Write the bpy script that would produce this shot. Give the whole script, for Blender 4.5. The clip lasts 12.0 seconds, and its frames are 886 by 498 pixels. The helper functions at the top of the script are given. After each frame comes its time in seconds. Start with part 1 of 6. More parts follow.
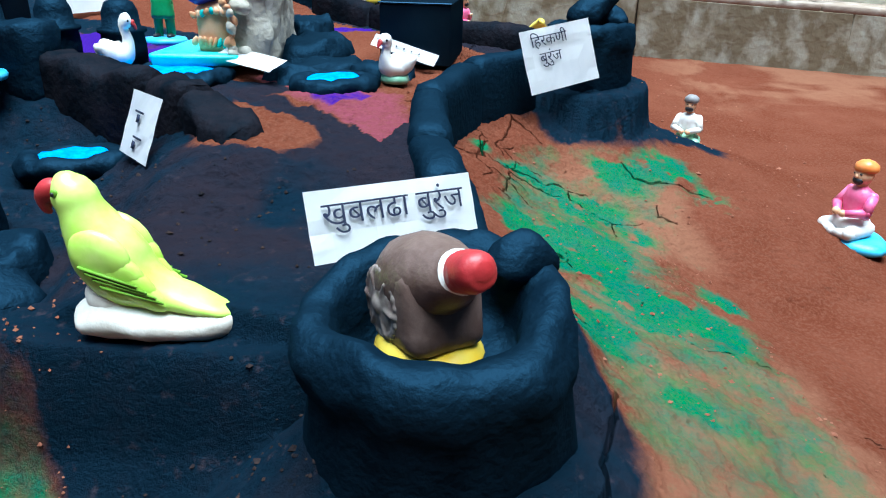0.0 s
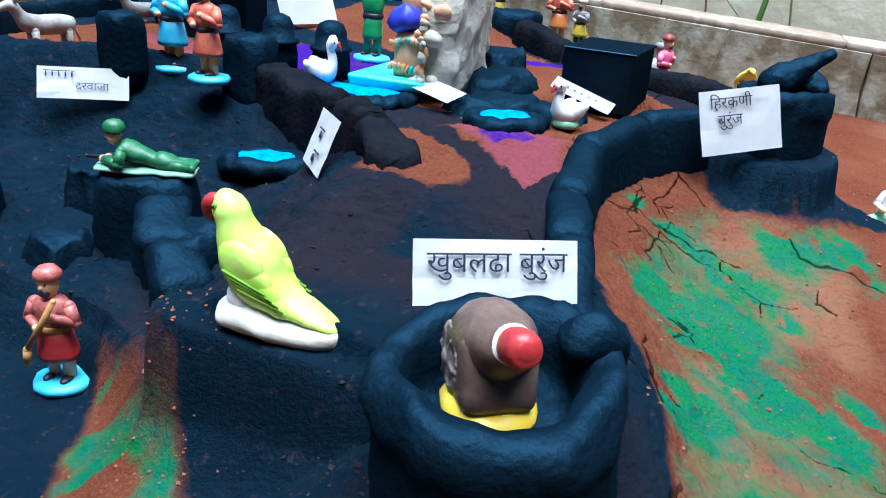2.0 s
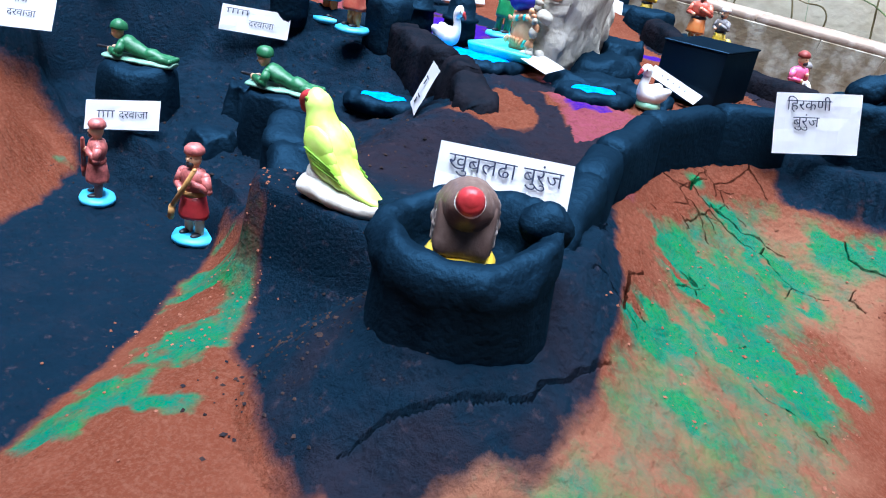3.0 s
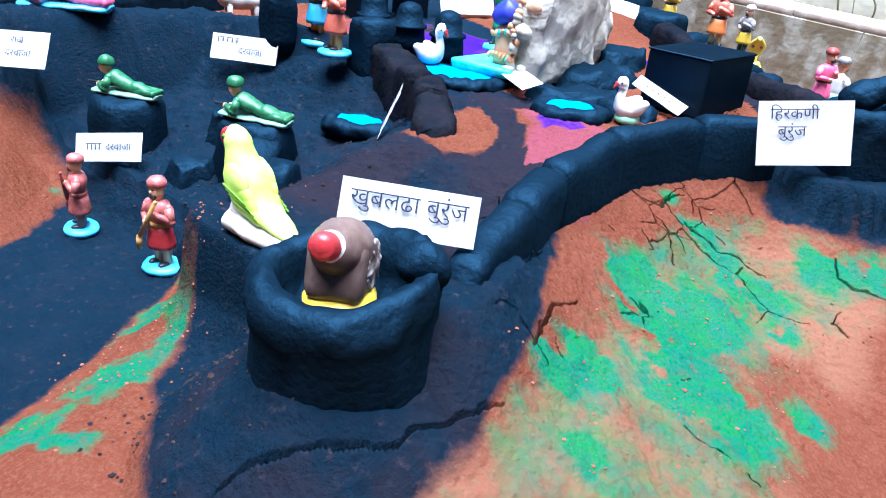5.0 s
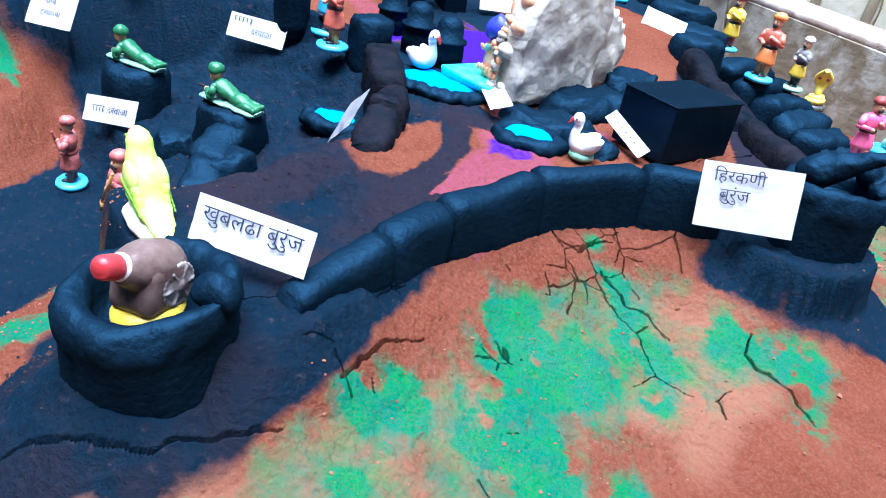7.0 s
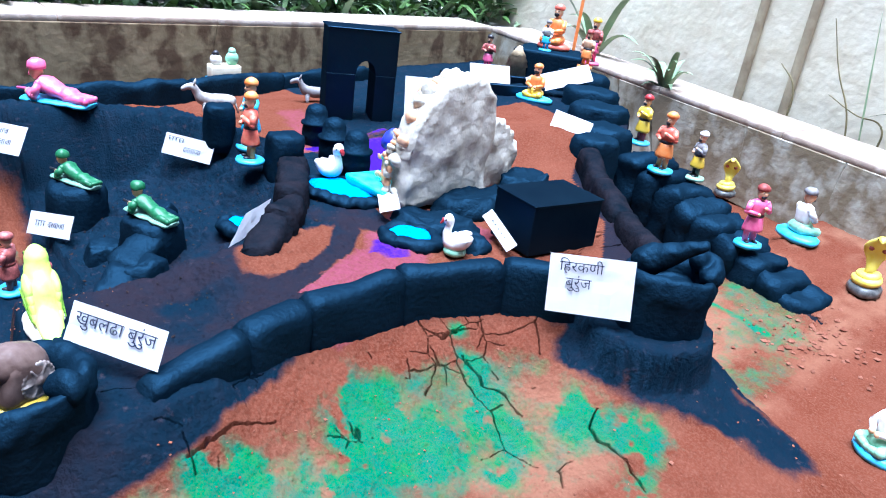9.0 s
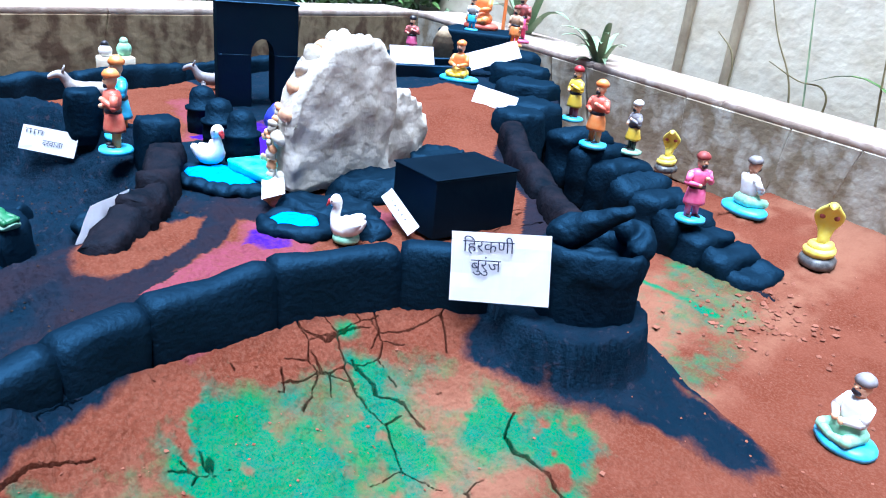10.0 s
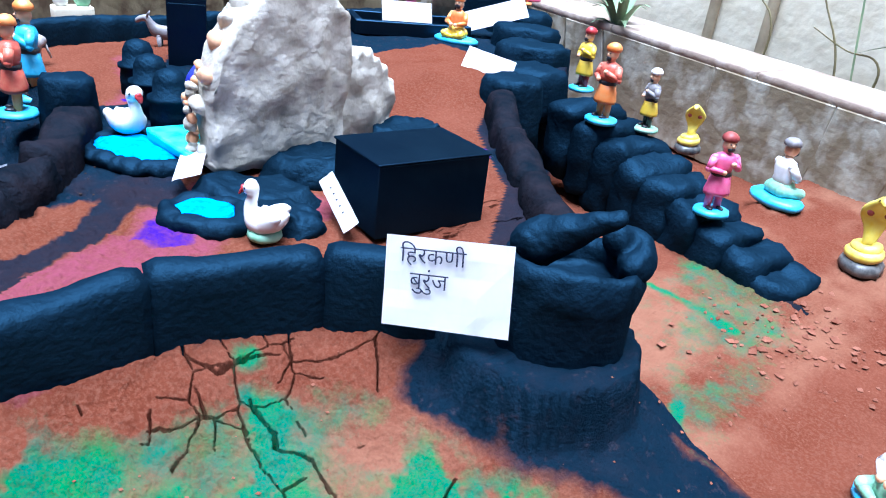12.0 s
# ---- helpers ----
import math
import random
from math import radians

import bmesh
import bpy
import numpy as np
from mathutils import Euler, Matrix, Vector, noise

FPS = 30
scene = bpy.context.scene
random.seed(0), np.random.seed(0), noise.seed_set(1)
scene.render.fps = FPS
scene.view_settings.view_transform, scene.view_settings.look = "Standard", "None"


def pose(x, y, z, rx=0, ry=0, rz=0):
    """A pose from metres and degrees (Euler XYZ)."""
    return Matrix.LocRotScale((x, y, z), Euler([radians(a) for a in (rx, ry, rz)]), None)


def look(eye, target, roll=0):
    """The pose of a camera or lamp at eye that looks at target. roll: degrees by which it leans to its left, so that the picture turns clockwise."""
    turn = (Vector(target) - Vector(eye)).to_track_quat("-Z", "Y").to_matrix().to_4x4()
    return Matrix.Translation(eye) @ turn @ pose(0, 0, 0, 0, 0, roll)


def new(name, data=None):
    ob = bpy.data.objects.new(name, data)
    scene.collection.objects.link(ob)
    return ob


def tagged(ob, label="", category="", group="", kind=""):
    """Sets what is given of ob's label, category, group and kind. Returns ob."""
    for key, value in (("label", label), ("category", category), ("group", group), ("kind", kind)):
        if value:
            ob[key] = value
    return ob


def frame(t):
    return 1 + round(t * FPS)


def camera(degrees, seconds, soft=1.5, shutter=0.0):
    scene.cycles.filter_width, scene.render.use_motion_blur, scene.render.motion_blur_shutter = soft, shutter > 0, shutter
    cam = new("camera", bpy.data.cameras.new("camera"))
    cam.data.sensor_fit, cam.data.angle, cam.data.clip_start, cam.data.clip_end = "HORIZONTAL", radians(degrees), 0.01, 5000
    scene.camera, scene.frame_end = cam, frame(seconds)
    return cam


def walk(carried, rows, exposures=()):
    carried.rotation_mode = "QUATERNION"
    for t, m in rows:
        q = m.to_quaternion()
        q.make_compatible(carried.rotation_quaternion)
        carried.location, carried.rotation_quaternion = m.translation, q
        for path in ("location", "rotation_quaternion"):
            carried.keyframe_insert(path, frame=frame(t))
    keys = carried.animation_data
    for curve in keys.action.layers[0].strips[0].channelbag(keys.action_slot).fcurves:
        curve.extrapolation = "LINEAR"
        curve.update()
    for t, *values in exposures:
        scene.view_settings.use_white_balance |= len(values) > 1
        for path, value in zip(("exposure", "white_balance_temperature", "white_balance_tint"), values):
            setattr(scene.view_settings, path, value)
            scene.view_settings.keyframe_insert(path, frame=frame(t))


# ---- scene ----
cam = camera(62.0, 12.0, soft=1.1)
METRES, EYE, TILT, LEAN, TURN = 1.6, 0.42, -23.5, -1.0, 0.0
ROWS = [
    (0.0, 0.0, 0.0, 0.0, 0.0, 0.0, -0.0),
    (0.5, 0.0079, -0.0155, 0.0014, 1.76, 1.01, -3.5),
    (1.0, 0.0083, -0.0181, 0.0029, 2.79, 1.46, -6.78),
    (1.5, 0.0185, -0.0132, -0.0047, 5.08, -3.08, -9.44),
    (2.0, 0.0392, -0.0176, 0.0216, 14.7, -0.3, -9.97),
    (2.5, 0.0969, -0.0468, 0.0015, 23.91, 0.2, -15.22),
    (3.0, 0.1482, -0.0798, -0.0131, 26.99, -3.28, -19.62),
    (5.0, 0.2198, -0.0288, 0.0359, 33.34, -5.15, -18.14),
    (5.5, 0.2207, 0.0252, 0.0499, 36.53, -7.74, -19.32),
    (6.0, 0.2459, 0.0343, 0.0817, 45.86, -14.99, -21.27),
    (6.5, 0.2863, 0.0439, 0.1126, 43.94, -13.75, -24.77),
    (8.5, 0.4513, 0.0306, 0.2046, 47.25, -9.58, -27.48),
    (9.0, 0.4614, 0.0641, 0.2115, 44.86, -5.77, -23.76),
    (9.5, 0.4627, 0.1229, 0.202, 44.5, -5.23, -22.1),
    (10.0, 0.4361, 0.1907, 0.2078, 41.49, -4.0, -20.81),
    (10.5, 0.4155, 0.2497, 0.21, 39.41, -3.52, -21.22),
    (11.0, 0.4005, 0.2774, 0.2135, 37.04, -3.17, -22.13),
    (11.5, 0.3924, 0.3092, 0.2159, 36.88, -4.87, -22.88),
    (12.0, 0.3775, 0.3262, 0.243, 43.73, -7.4, -22.35),
]
walk(cam, [(t, pose(0, 0, EYE, TILT, LEAN, TURN) @ pose(METRES * x, METRES * y, METRES * z, 90 + pitch, roll, yaw)) for t, x, y, z, yaw, pitch, roll in ROWS],
     exposures=[(0.0, 1.25, 5600, 0), (1.5, 1.25, 5600, 2), (3.0, 1.5, 5600, 14), (5.5, 2.05, 5450, 15), (6.5, 1.95, 5400, 15), (8.5, 1.85, 5250, 15), (12.0, 1.75, 5250, 15)])

# ---- light ----
world = bpy.data.worlds.new("sky")
scene.world = world
world.use_nodes = True
_nt = world.node_tree
_sky = _nt.nodes.new("ShaderNodeTexSky")
_sky.sky_type, _sky.sun_disc = "NISHITA", False
_sky.sun_elevation, _sky.sun_rotation = radians(80), radians(120)
_bg = _nt.nodes["Background"]
_nt.links.new(_sky.outputs[0], _bg.inputs[0])
_bg.inputs[1].default_value = 0.045
sun = new("sun", bpy.data.lights.new("sun", "SUN"))
sun.data.energy, sun.data.angle, sun.data.color = 5.0, radians(45), (0.93, 0.98, 1.0)
sun.matrix_world = look((0.1, 0.5, 3.0), (0, 0.8, 0))


# ---- materials ----
def mat(name, color, rough=0.8, color2=None, scale=30.0, bump=0.0, bump_scale=120.0, spec=0.3, metal=0.0, coat=0.0):
    m = bpy.data.materials.new(name)
    m.use_nodes = True
    nt = m.node_tree
    b = nt.nodes["Principled BSDF"]
    b.inputs["Base Color"].default_value = (*color, 1)
    b.inputs["Roughness"].default_value = rough
    b.inputs["Metallic"].default_value = metal
    b.inputs["Specular IOR Level"].default_value = spec
    b.inputs["Coat Weight"].default_value = coat
    tc = nt.nodes.new("ShaderNodeTexCoord")
    if color2 is not None:
        n = nt.nodes.new("ShaderNodeTexNoise")
        n.inputs["Scale"].default_value, n.inputs["Detail"].default_value = scale, 8
        n.inputs["Roughness"].default_value = 0.65
        nt.links.new(tc.outputs["Object"], n.inputs["Vector"])
        r = nt.nodes.new("ShaderNodeMapRange")
        r.inputs["From Min"].default_value, r.inputs["From Max"].default_value = 0.35, 0.68
        nt.links.new(n.outputs["Fac"], r.inputs["Value"])
        x = nt.nodes.new("ShaderNodeMix")
        x.data_type = "RGBA"
        x.inputs["A"].default_value, x.inputs["B"].default_value = (*color, 1), (*color2, 1)
        nt.links.new(r.outputs["Result"], x.inputs["Factor"])
        nt.links.new(x.outputs["Result"], b.inputs["Base Color"])
    if bump:
        n2 = nt.nodes.new("ShaderNodeTexNoise")
        n2.inputs["Scale"].default_value, n2.inputs["Detail"].default_value = bump_scale, 7
        nt.links.new(tc.outputs["Object"], n2.inputs["Vector"])
        bp = nt.nodes.new("ShaderNodeBump")
        bp.inputs["Strength"].default_value, bp.inputs["Distance"].default_value = bump, 0.004
        nt.links.new(n2.outputs["Fac"], bp.inputs["Height"])
        nt.links.new(bp.outputs["Normal"], b.inputs["Normal"])
    return m


BLACK = (0.0003, 0.0008, 0.0020)


def sheen(m, color, rough):
    """A thin even polish over a dark paint."""
    nt = m.node_tree
    b = nt.nodes["Principled BSDF"]
    g = nt.nodes.new("ShaderNodeBsdfAnisotropic")
    g.inputs["Color"].default_value, g.inputs["Roughness"].default_value = (*color, 1), rough
    if b.inputs["Normal"].links:
        nt.links.new(b.inputs["Normal"].links[0].from_socket, g.inputs["Normal"])
    ad = nt.nodes.new("ShaderNodeAddShader")
    nt.links.new(b.outputs[0], ad.inputs[0])
    nt.links.new(g.outputs[0], ad.inputs[1])
    nt.links.new(ad.outputs[0], nt.nodes["Material Output"].inputs["Surface"])
    return m


NAVY = (0.0065, 0.0190, 0.0340)
M_black = sheen(mat("black_painted_mud", (0.0003, 0.0011, 0.0028), 0.9, (0.0016, 0.0045, 0.0085), 14, 0.5, 130, 0.0), NAVY, 0.66)
M_mudworn = sheen(mat("worn_black_mud", (0.0016, 0.0020, 0.0032), 0.9, (0.0110, 0.0076, 0.0092), 22, 0.7, 110, 0.0), (0.003, 0.007, 0.011), 0.75)
M_card = sheen(mat("black_painted_card", (0.0004, 0.0010, 0.0022), 0.9, (0.0014, 0.0034, 0.0060), 14, 0.2, 60, 0.0), (0.009, 0.022, 0.040), 0.42)
M_paper = mat("white_paper", (0.86, 0.86, 0.88), 0.7, (0.78, 0.78, 0.82), 9)
M_ink = mat("blue_black_ink", (0.015, 0.02, 0.05), 0.6)
M_white = mat("white_glazed_clay", (0.82, 0.81, 0.8), 0.35, (0.66, 0.64, 0.6), 40, 0.15, 90, 0.5)
M_offwhite = mat("worn_white_clay", (0.78, 0.77, 0.72), 0.5, (0.5, 0.45, 0.38), 30, 0.3, 90)
M_lime = mat("lime_green_paint", (0.47, 0.78, 0.08), 0.38, (0.6, 0.82, 0.2), 30, 0.12, 90, 0.5)
M_limedark = mat("dark_lime_line", (0.16, 0.33, 0.03), 0.5)
M_red = mat("red_paint", (0.42, 0.025, 0.03), 0.45, (0.28, 0.02, 0.025), 80, 0.3, 90, 0.5)
M_brown = mat("brown_paint", (0.075, 0.042, 0.034), 0.45, (0.15, 0.10, 0.085), 45, 0.3, 90, 0.5)
M_yellow = mat("yellow_paint", (0.8, 0.5, 0.02), 0.4, (0.75, 0.58, 0.08), 50, 0.1, 90, 0.5)
M_blue = mat("sky_blue_paint", (0.04, 0.4, 0.68), 0.4, (0.1, 0.5, 0.75), 50, 0.1, 90, 0.5)
M_bluepowder = mat("blue_powder", (0.005, 0.15, 0.62), 0.9, (0.01, 0.29, 0.76), 70, 0.8, 300, 0.1)
M_pink = mat("pink_paint", (0.75, 0.08, 0.25), 0.4, (0.8, 0.2, 0.35), 60, 0.1, 90, 0.5)
M_rose = mat("worn_rose_paint", (0.55, 0.15, 0.13), 0.45, (0.16, 0.04, 0.04), 110, 0.1, 90, 0.5)
M_camo = mat("mottled_army_green_paint", (0.006, 0.085, 0.032), 0.45, (0.03, 0.16, 0.065), 150, 0.15, 90, 0.4)
M_mint = mat("mint_white_paint", (0.28, 0.46, 0.36), 0.5, (0.10, 0.28, 0.18), 90)
M_maroon = mat("maroon_paint", (0.2, 0.03, 0.03), 0.5, (0.3, 0.08, 0.06), 60)
M_skin = mat("painted_flesh", (0.66, 0.36, 0.2), 0.42, (0.75, 0.45, 0.28), 60, 0.05, 90, 0.5)
M_orange = mat("orange_paint", (0.8, 0.2, 0.03), 0.4, (0.75, 0.3, 0.1), 60, 0.1, 90, 0.5)
M_green = mat("green_paint", (0.02, 0.28, 0.08), 0.42, (0.04, 0.4, 0.14), 60, 0.1, 90, 0.5)
M_greenlight = mat("pale_green_paint", (0.2, 0.5, 0.3), 0.45, (0.35, 0.6, 0.45), 60)
M_teal = mat("turquoise_paint", (0.03, 0.5, 0.5), 0.4, (0.1, 0.6, 0.55), 50, 0.1, 90, 0.5)
M_rosered = mat("rose_red_paint", (0.6, 0.07, 0.05), 0.42, (0.66, 0.2, 0.12), 60, 0.1, 90, 0.5)
M_offgrey = mat("grey_white_paint", (0.4, 0.38, 0.36), 0.5, (0.2, 0.18, 0.17), 50)
M_navy = mat("navy_paint", (0.02, 0.03, 0.2), 0.4)
M_dark = mat("black_paint", (0.015, 0.015, 0.02), 0.4, spec=0.5)
M_plasterback = mat("bare_grey_plaster", (0.58, 0.55, 0.48), 0.85, (0.36, 0.33, 0.27), 34, 1.0, 60, 0.1)
M_grey = mat("grey_paint", (0.25, 0.24, 0.25), 0.5, (0.14, 0.13, 0.13), 60)
M_cream = mat("cream_lime_plaster", (0.80, 0.76, 0.60), 0.9, (0.66, 0.60, 0.44), 9, 1.0, 26, 0.1)
M_pipe = mat("weathered_pipe", (0.42, 0.36, 0.24), 0.6, (0.25, 0.2, 0.13), 12, 0.2, 60)
M_stalk = mat("dry_stalk", (0.2, 0.17, 0.08), 0.8, (0.13, 0.11, 0.05), 40)
M_leaf = mat("weed_leaf", (0.06, 0.14, 0.03), 0.5, (0.1, 0.2, 0.05), 12, spec=0.4)
M_leafpale = mat("pale_leaf", (0.17, 0.27, 0.14), 0.5, (0.26, 0.36, 0.21), 14, spec=0.4)
M_concrete = mat("pale_concrete", (0.55, 0.52, 0.46), 0.9, (0.42, 0.38, 0.32), 12, 0.6, 50)


# ---- mesh helpers ----
def link_bm(name, bm, mats, parent=None, label="", smooth=True):
    me = bpy.data.meshes.new(name)
    bm.normal_update()
    bm.to_mesh(me)
    bm.free()
    for m in (mats if isinstance(mats, (list, tuple)) else [mats]):
        me.materials.append(m)
    if smooth:
        me.shade_smooth()
    ob = new(name, me)
    if parent is not None:
        ob.parent = parent
    if label:
        ob["label"] = label
    return ob


def part(name, bm, material, parent, label="", smooth=True):
    return link_bm(name, bm, material, parent, label, smooth)


def thing(name, m, label, category, group="", kind=""):
    ob = new(name)
    ob.empty_display_size = 0.02
    ob.matrix_world = m
    return tagged(ob, label, category, group, kind)


def blob(bm, c, r, mi=0, rot=(0, 0, 0), seg=14, rings=9):
    """An ellipsoid with centre c and radii r."""
    m = pose(*c, *rot) @ Matrix.Diagonal((*r, 1))
    res = bmesh.ops.create_uvsphere(bm, u_segments=seg, v_segments=rings, radius=1, matrix=m)
    for f in {f for v in res["verts"] for f in v.link_faces}:
        f.material_index = mi
    return res["verts"]


def limb(bm, a, b, ra, rb, mi=0, seg=10):
    """A tapered round limb from a to b with domed ends."""
    a, b = Vector(a), Vector(b)
    d = b - a
    q = d.to_track_quat("Z", "Y").to_matrix().to_4x4()
    res = bmesh.ops.create_cone(bm, cap_ends=True, segments=seg, radius1=ra, radius2=rb, depth=d.length, matrix=Matrix.Translation((a + b) / 2) @ q)
    for f in {f for v in res["verts"] for f in v.link_faces}:
        f.material_index = mi
    blob(bm, a, (ra, ra, ra), mi, seg=seg, rings=6)
    blob(bm, b, (rb, rb, rb), mi, seg=seg, rings=6)


def lathe(bm, prof, c=(0, 0, 0), mi=0, seg=20, sx=1.0, sy=1.0, wob=0.0, freq=3.0):
    """A turned form from (radius, height) pairs, closed at both ends."""
    rings = []
    for r, z in prof:
        ring = []
        for k in range(seg):
            a = 2 * math.pi * k / seg
            w = 1 + wob * noise.noise(Vector((math.cos(a) * freq, math.sin(a) * freq, z * 6 + c[0] * 9)))
            ring.append(bm.verts.new((c[0] + r * sx * w * math.cos(a), c[1] + r * sy * w * math.sin(a), c[2] + z)))
        rings.append(ring)
    for p, q in zip(rings, rings[1:]):
        for k in range(seg):
            bm.faces.new((p[k], p[(k + 1) % seg], q[(k + 1) % seg], q[k])).material_index = mi
    bm.faces.new(rings[0][::-1]).material_index = mi
    bm.faces.new(rings[-1]).material_index = mi


def brick_box(bm, sx, sy, sz, bevel=0.003, m=Matrix(), mi=0, cuts=0, seg=2):
    res = bmesh.ops.create_cube(bm, size=1, matrix=m @ Matrix.Diagonal((sx, sy, sz, 1)))
    vs = res["verts"]
    es = list({e for v in vs for e in v.link_edges})
    for f in {f for v in vs for f in v.link_faces}:
        f.material_index = mi
    if bevel:
        r = bmesh.ops.bevel(bm, geom=es, offset=bevel, segments=seg, affect="EDGES", profile=0.6)
        for f in r["faces"]:
            f.material_index = mi


def rough_up(bm, amount, scale, seed=0.0, only=None):
    for v in (only or bm.verts):
        p = v.co * scale + Vector((seed, seed * 1.7, seed * 0.6))
        v.co += amount * noise.noise_vector(p)


# ---- landform ----
def sm(a, b, x):
    t = np.clip((x - a) / (b - a), 0, 1)
    return t * t * (3 - 2 * t)


def seg_dist(X, Y, pts, closed=False):
    """Distance to a line through pts, and how far along it (0 to 1) the nearest place lies."""
    best = np.full(X.shape, 1e9)
    along = np.zeros(X.shape)
    q = list(pts) + ([pts[0]] if closed else [])
    for i, ((ax, ay), (bx, by)) in enumerate(zip(q, q[1:])):
        dx, dy = bx - ax, by - ay
        t = np.clip(((X - ax) * dx + (Y - ay) * dy) / (dx * dx + dy * dy), 0, 1)
        d = np.hypot(X - ax - t * dx, Y - ay - t * dy)
        along = np.where(d < best, (i + t) / (len(q) - 1), along)
        best = np.minimum(best, d)
    return best, along


def inside(X, Y, poly):
    c = np.zeros(X.shape, bool)
    for (ax, ay), (bx, by) in zip(poly, poly[1:] + poly[:1]):
        hit = ((ay > Y) != (by > Y)) & (X < (bx - ax) * (Y - ay) / (by - ay + 1e-12) + ax)
        c ^= hit
    return c


_G = np.random.RandomState(5)
_TAB = _G.rand(256, 256)


def vnoise(X, Y, scale, octaves=4, rough=0.5, seed=0):
    """Smooth value noise in 0..1."""
    out, amp, tot = np.zeros(X.shape), 1.0, 0.0
    for o in range(octaves):
        u, v = X * scale + 37.3 * (o + seed), Y * scale + 11.9 * (o + 2 * seed)
        i, j = np.floor(u).astype(int), np.floor(v).astype(int)
        fu, fv = u - i, v - j
        fu, fv = fu * fu * (3 - 2 * fu), fv * fv * (3 - 2 * fv)
        T = lambda a, b: _TAB[a % 256, b % 256]
        out += amp * ((T(i, j) * (1 - fu) + T(i + 1, j) * fu) * (1 - fv) + (T(i, j + 1) * (1 - fu) + T(i + 1, j + 1) * fu) * fv)
        tot += amp
        amp *= rough
        scale *= 2.03
    return out / tot


FRONT_WALL = [(0.030, 0.472), (0.008, 0.60), (-0.01, 0.70), (-0.012, 0.86), (0.036, 1.026), (0.13, 1.11)]
BACK_WALL = [(0.19, 1.24), (0.0, 1.39), (-0.13, 1.48), (-0.25, 1.575)]
CLIFF = [(-1.55, 0.30), (-1.05, 0.42), (-1.01, 0.53), (-0.94, 0.58), (-0.84, 0.57), (-0.52, 0.57), (-0.36, 0.50), (-0.29, 0.42), (-0.13, 0.395), (-0.04, 0.37)]
FORT = CLIFF + [(0.035, 0.42)] + FRONT_WALL + [(0.25, 1.15), (0.25, 1.22)] + BACK_WALL + [(-0.40, 1.95), (-0.55, 2.15), (-0.9, 2.38), (-1.49, 2.43)]
ROAD_RIGHT = [(-0.50, 0.60), (-0.45, 0.53), (-0.37, 0.366), (-0.32, 0.257), (-0.26, 0.10), (-0.22, -0.2)]
ROAD_LEFT = [(-0.84, 0.57), (-0.78, 0.53), (-0.70, 0.42), (-0.62, 0.28), (-0.55, 0.10), (-0.5, -0.2)]


def ground_level(X, Y):
    g = 0.05 * (0.51 - X) + 0.10 * (Y - 1.5)
    return np.clip(g, -0.03, 0.30)


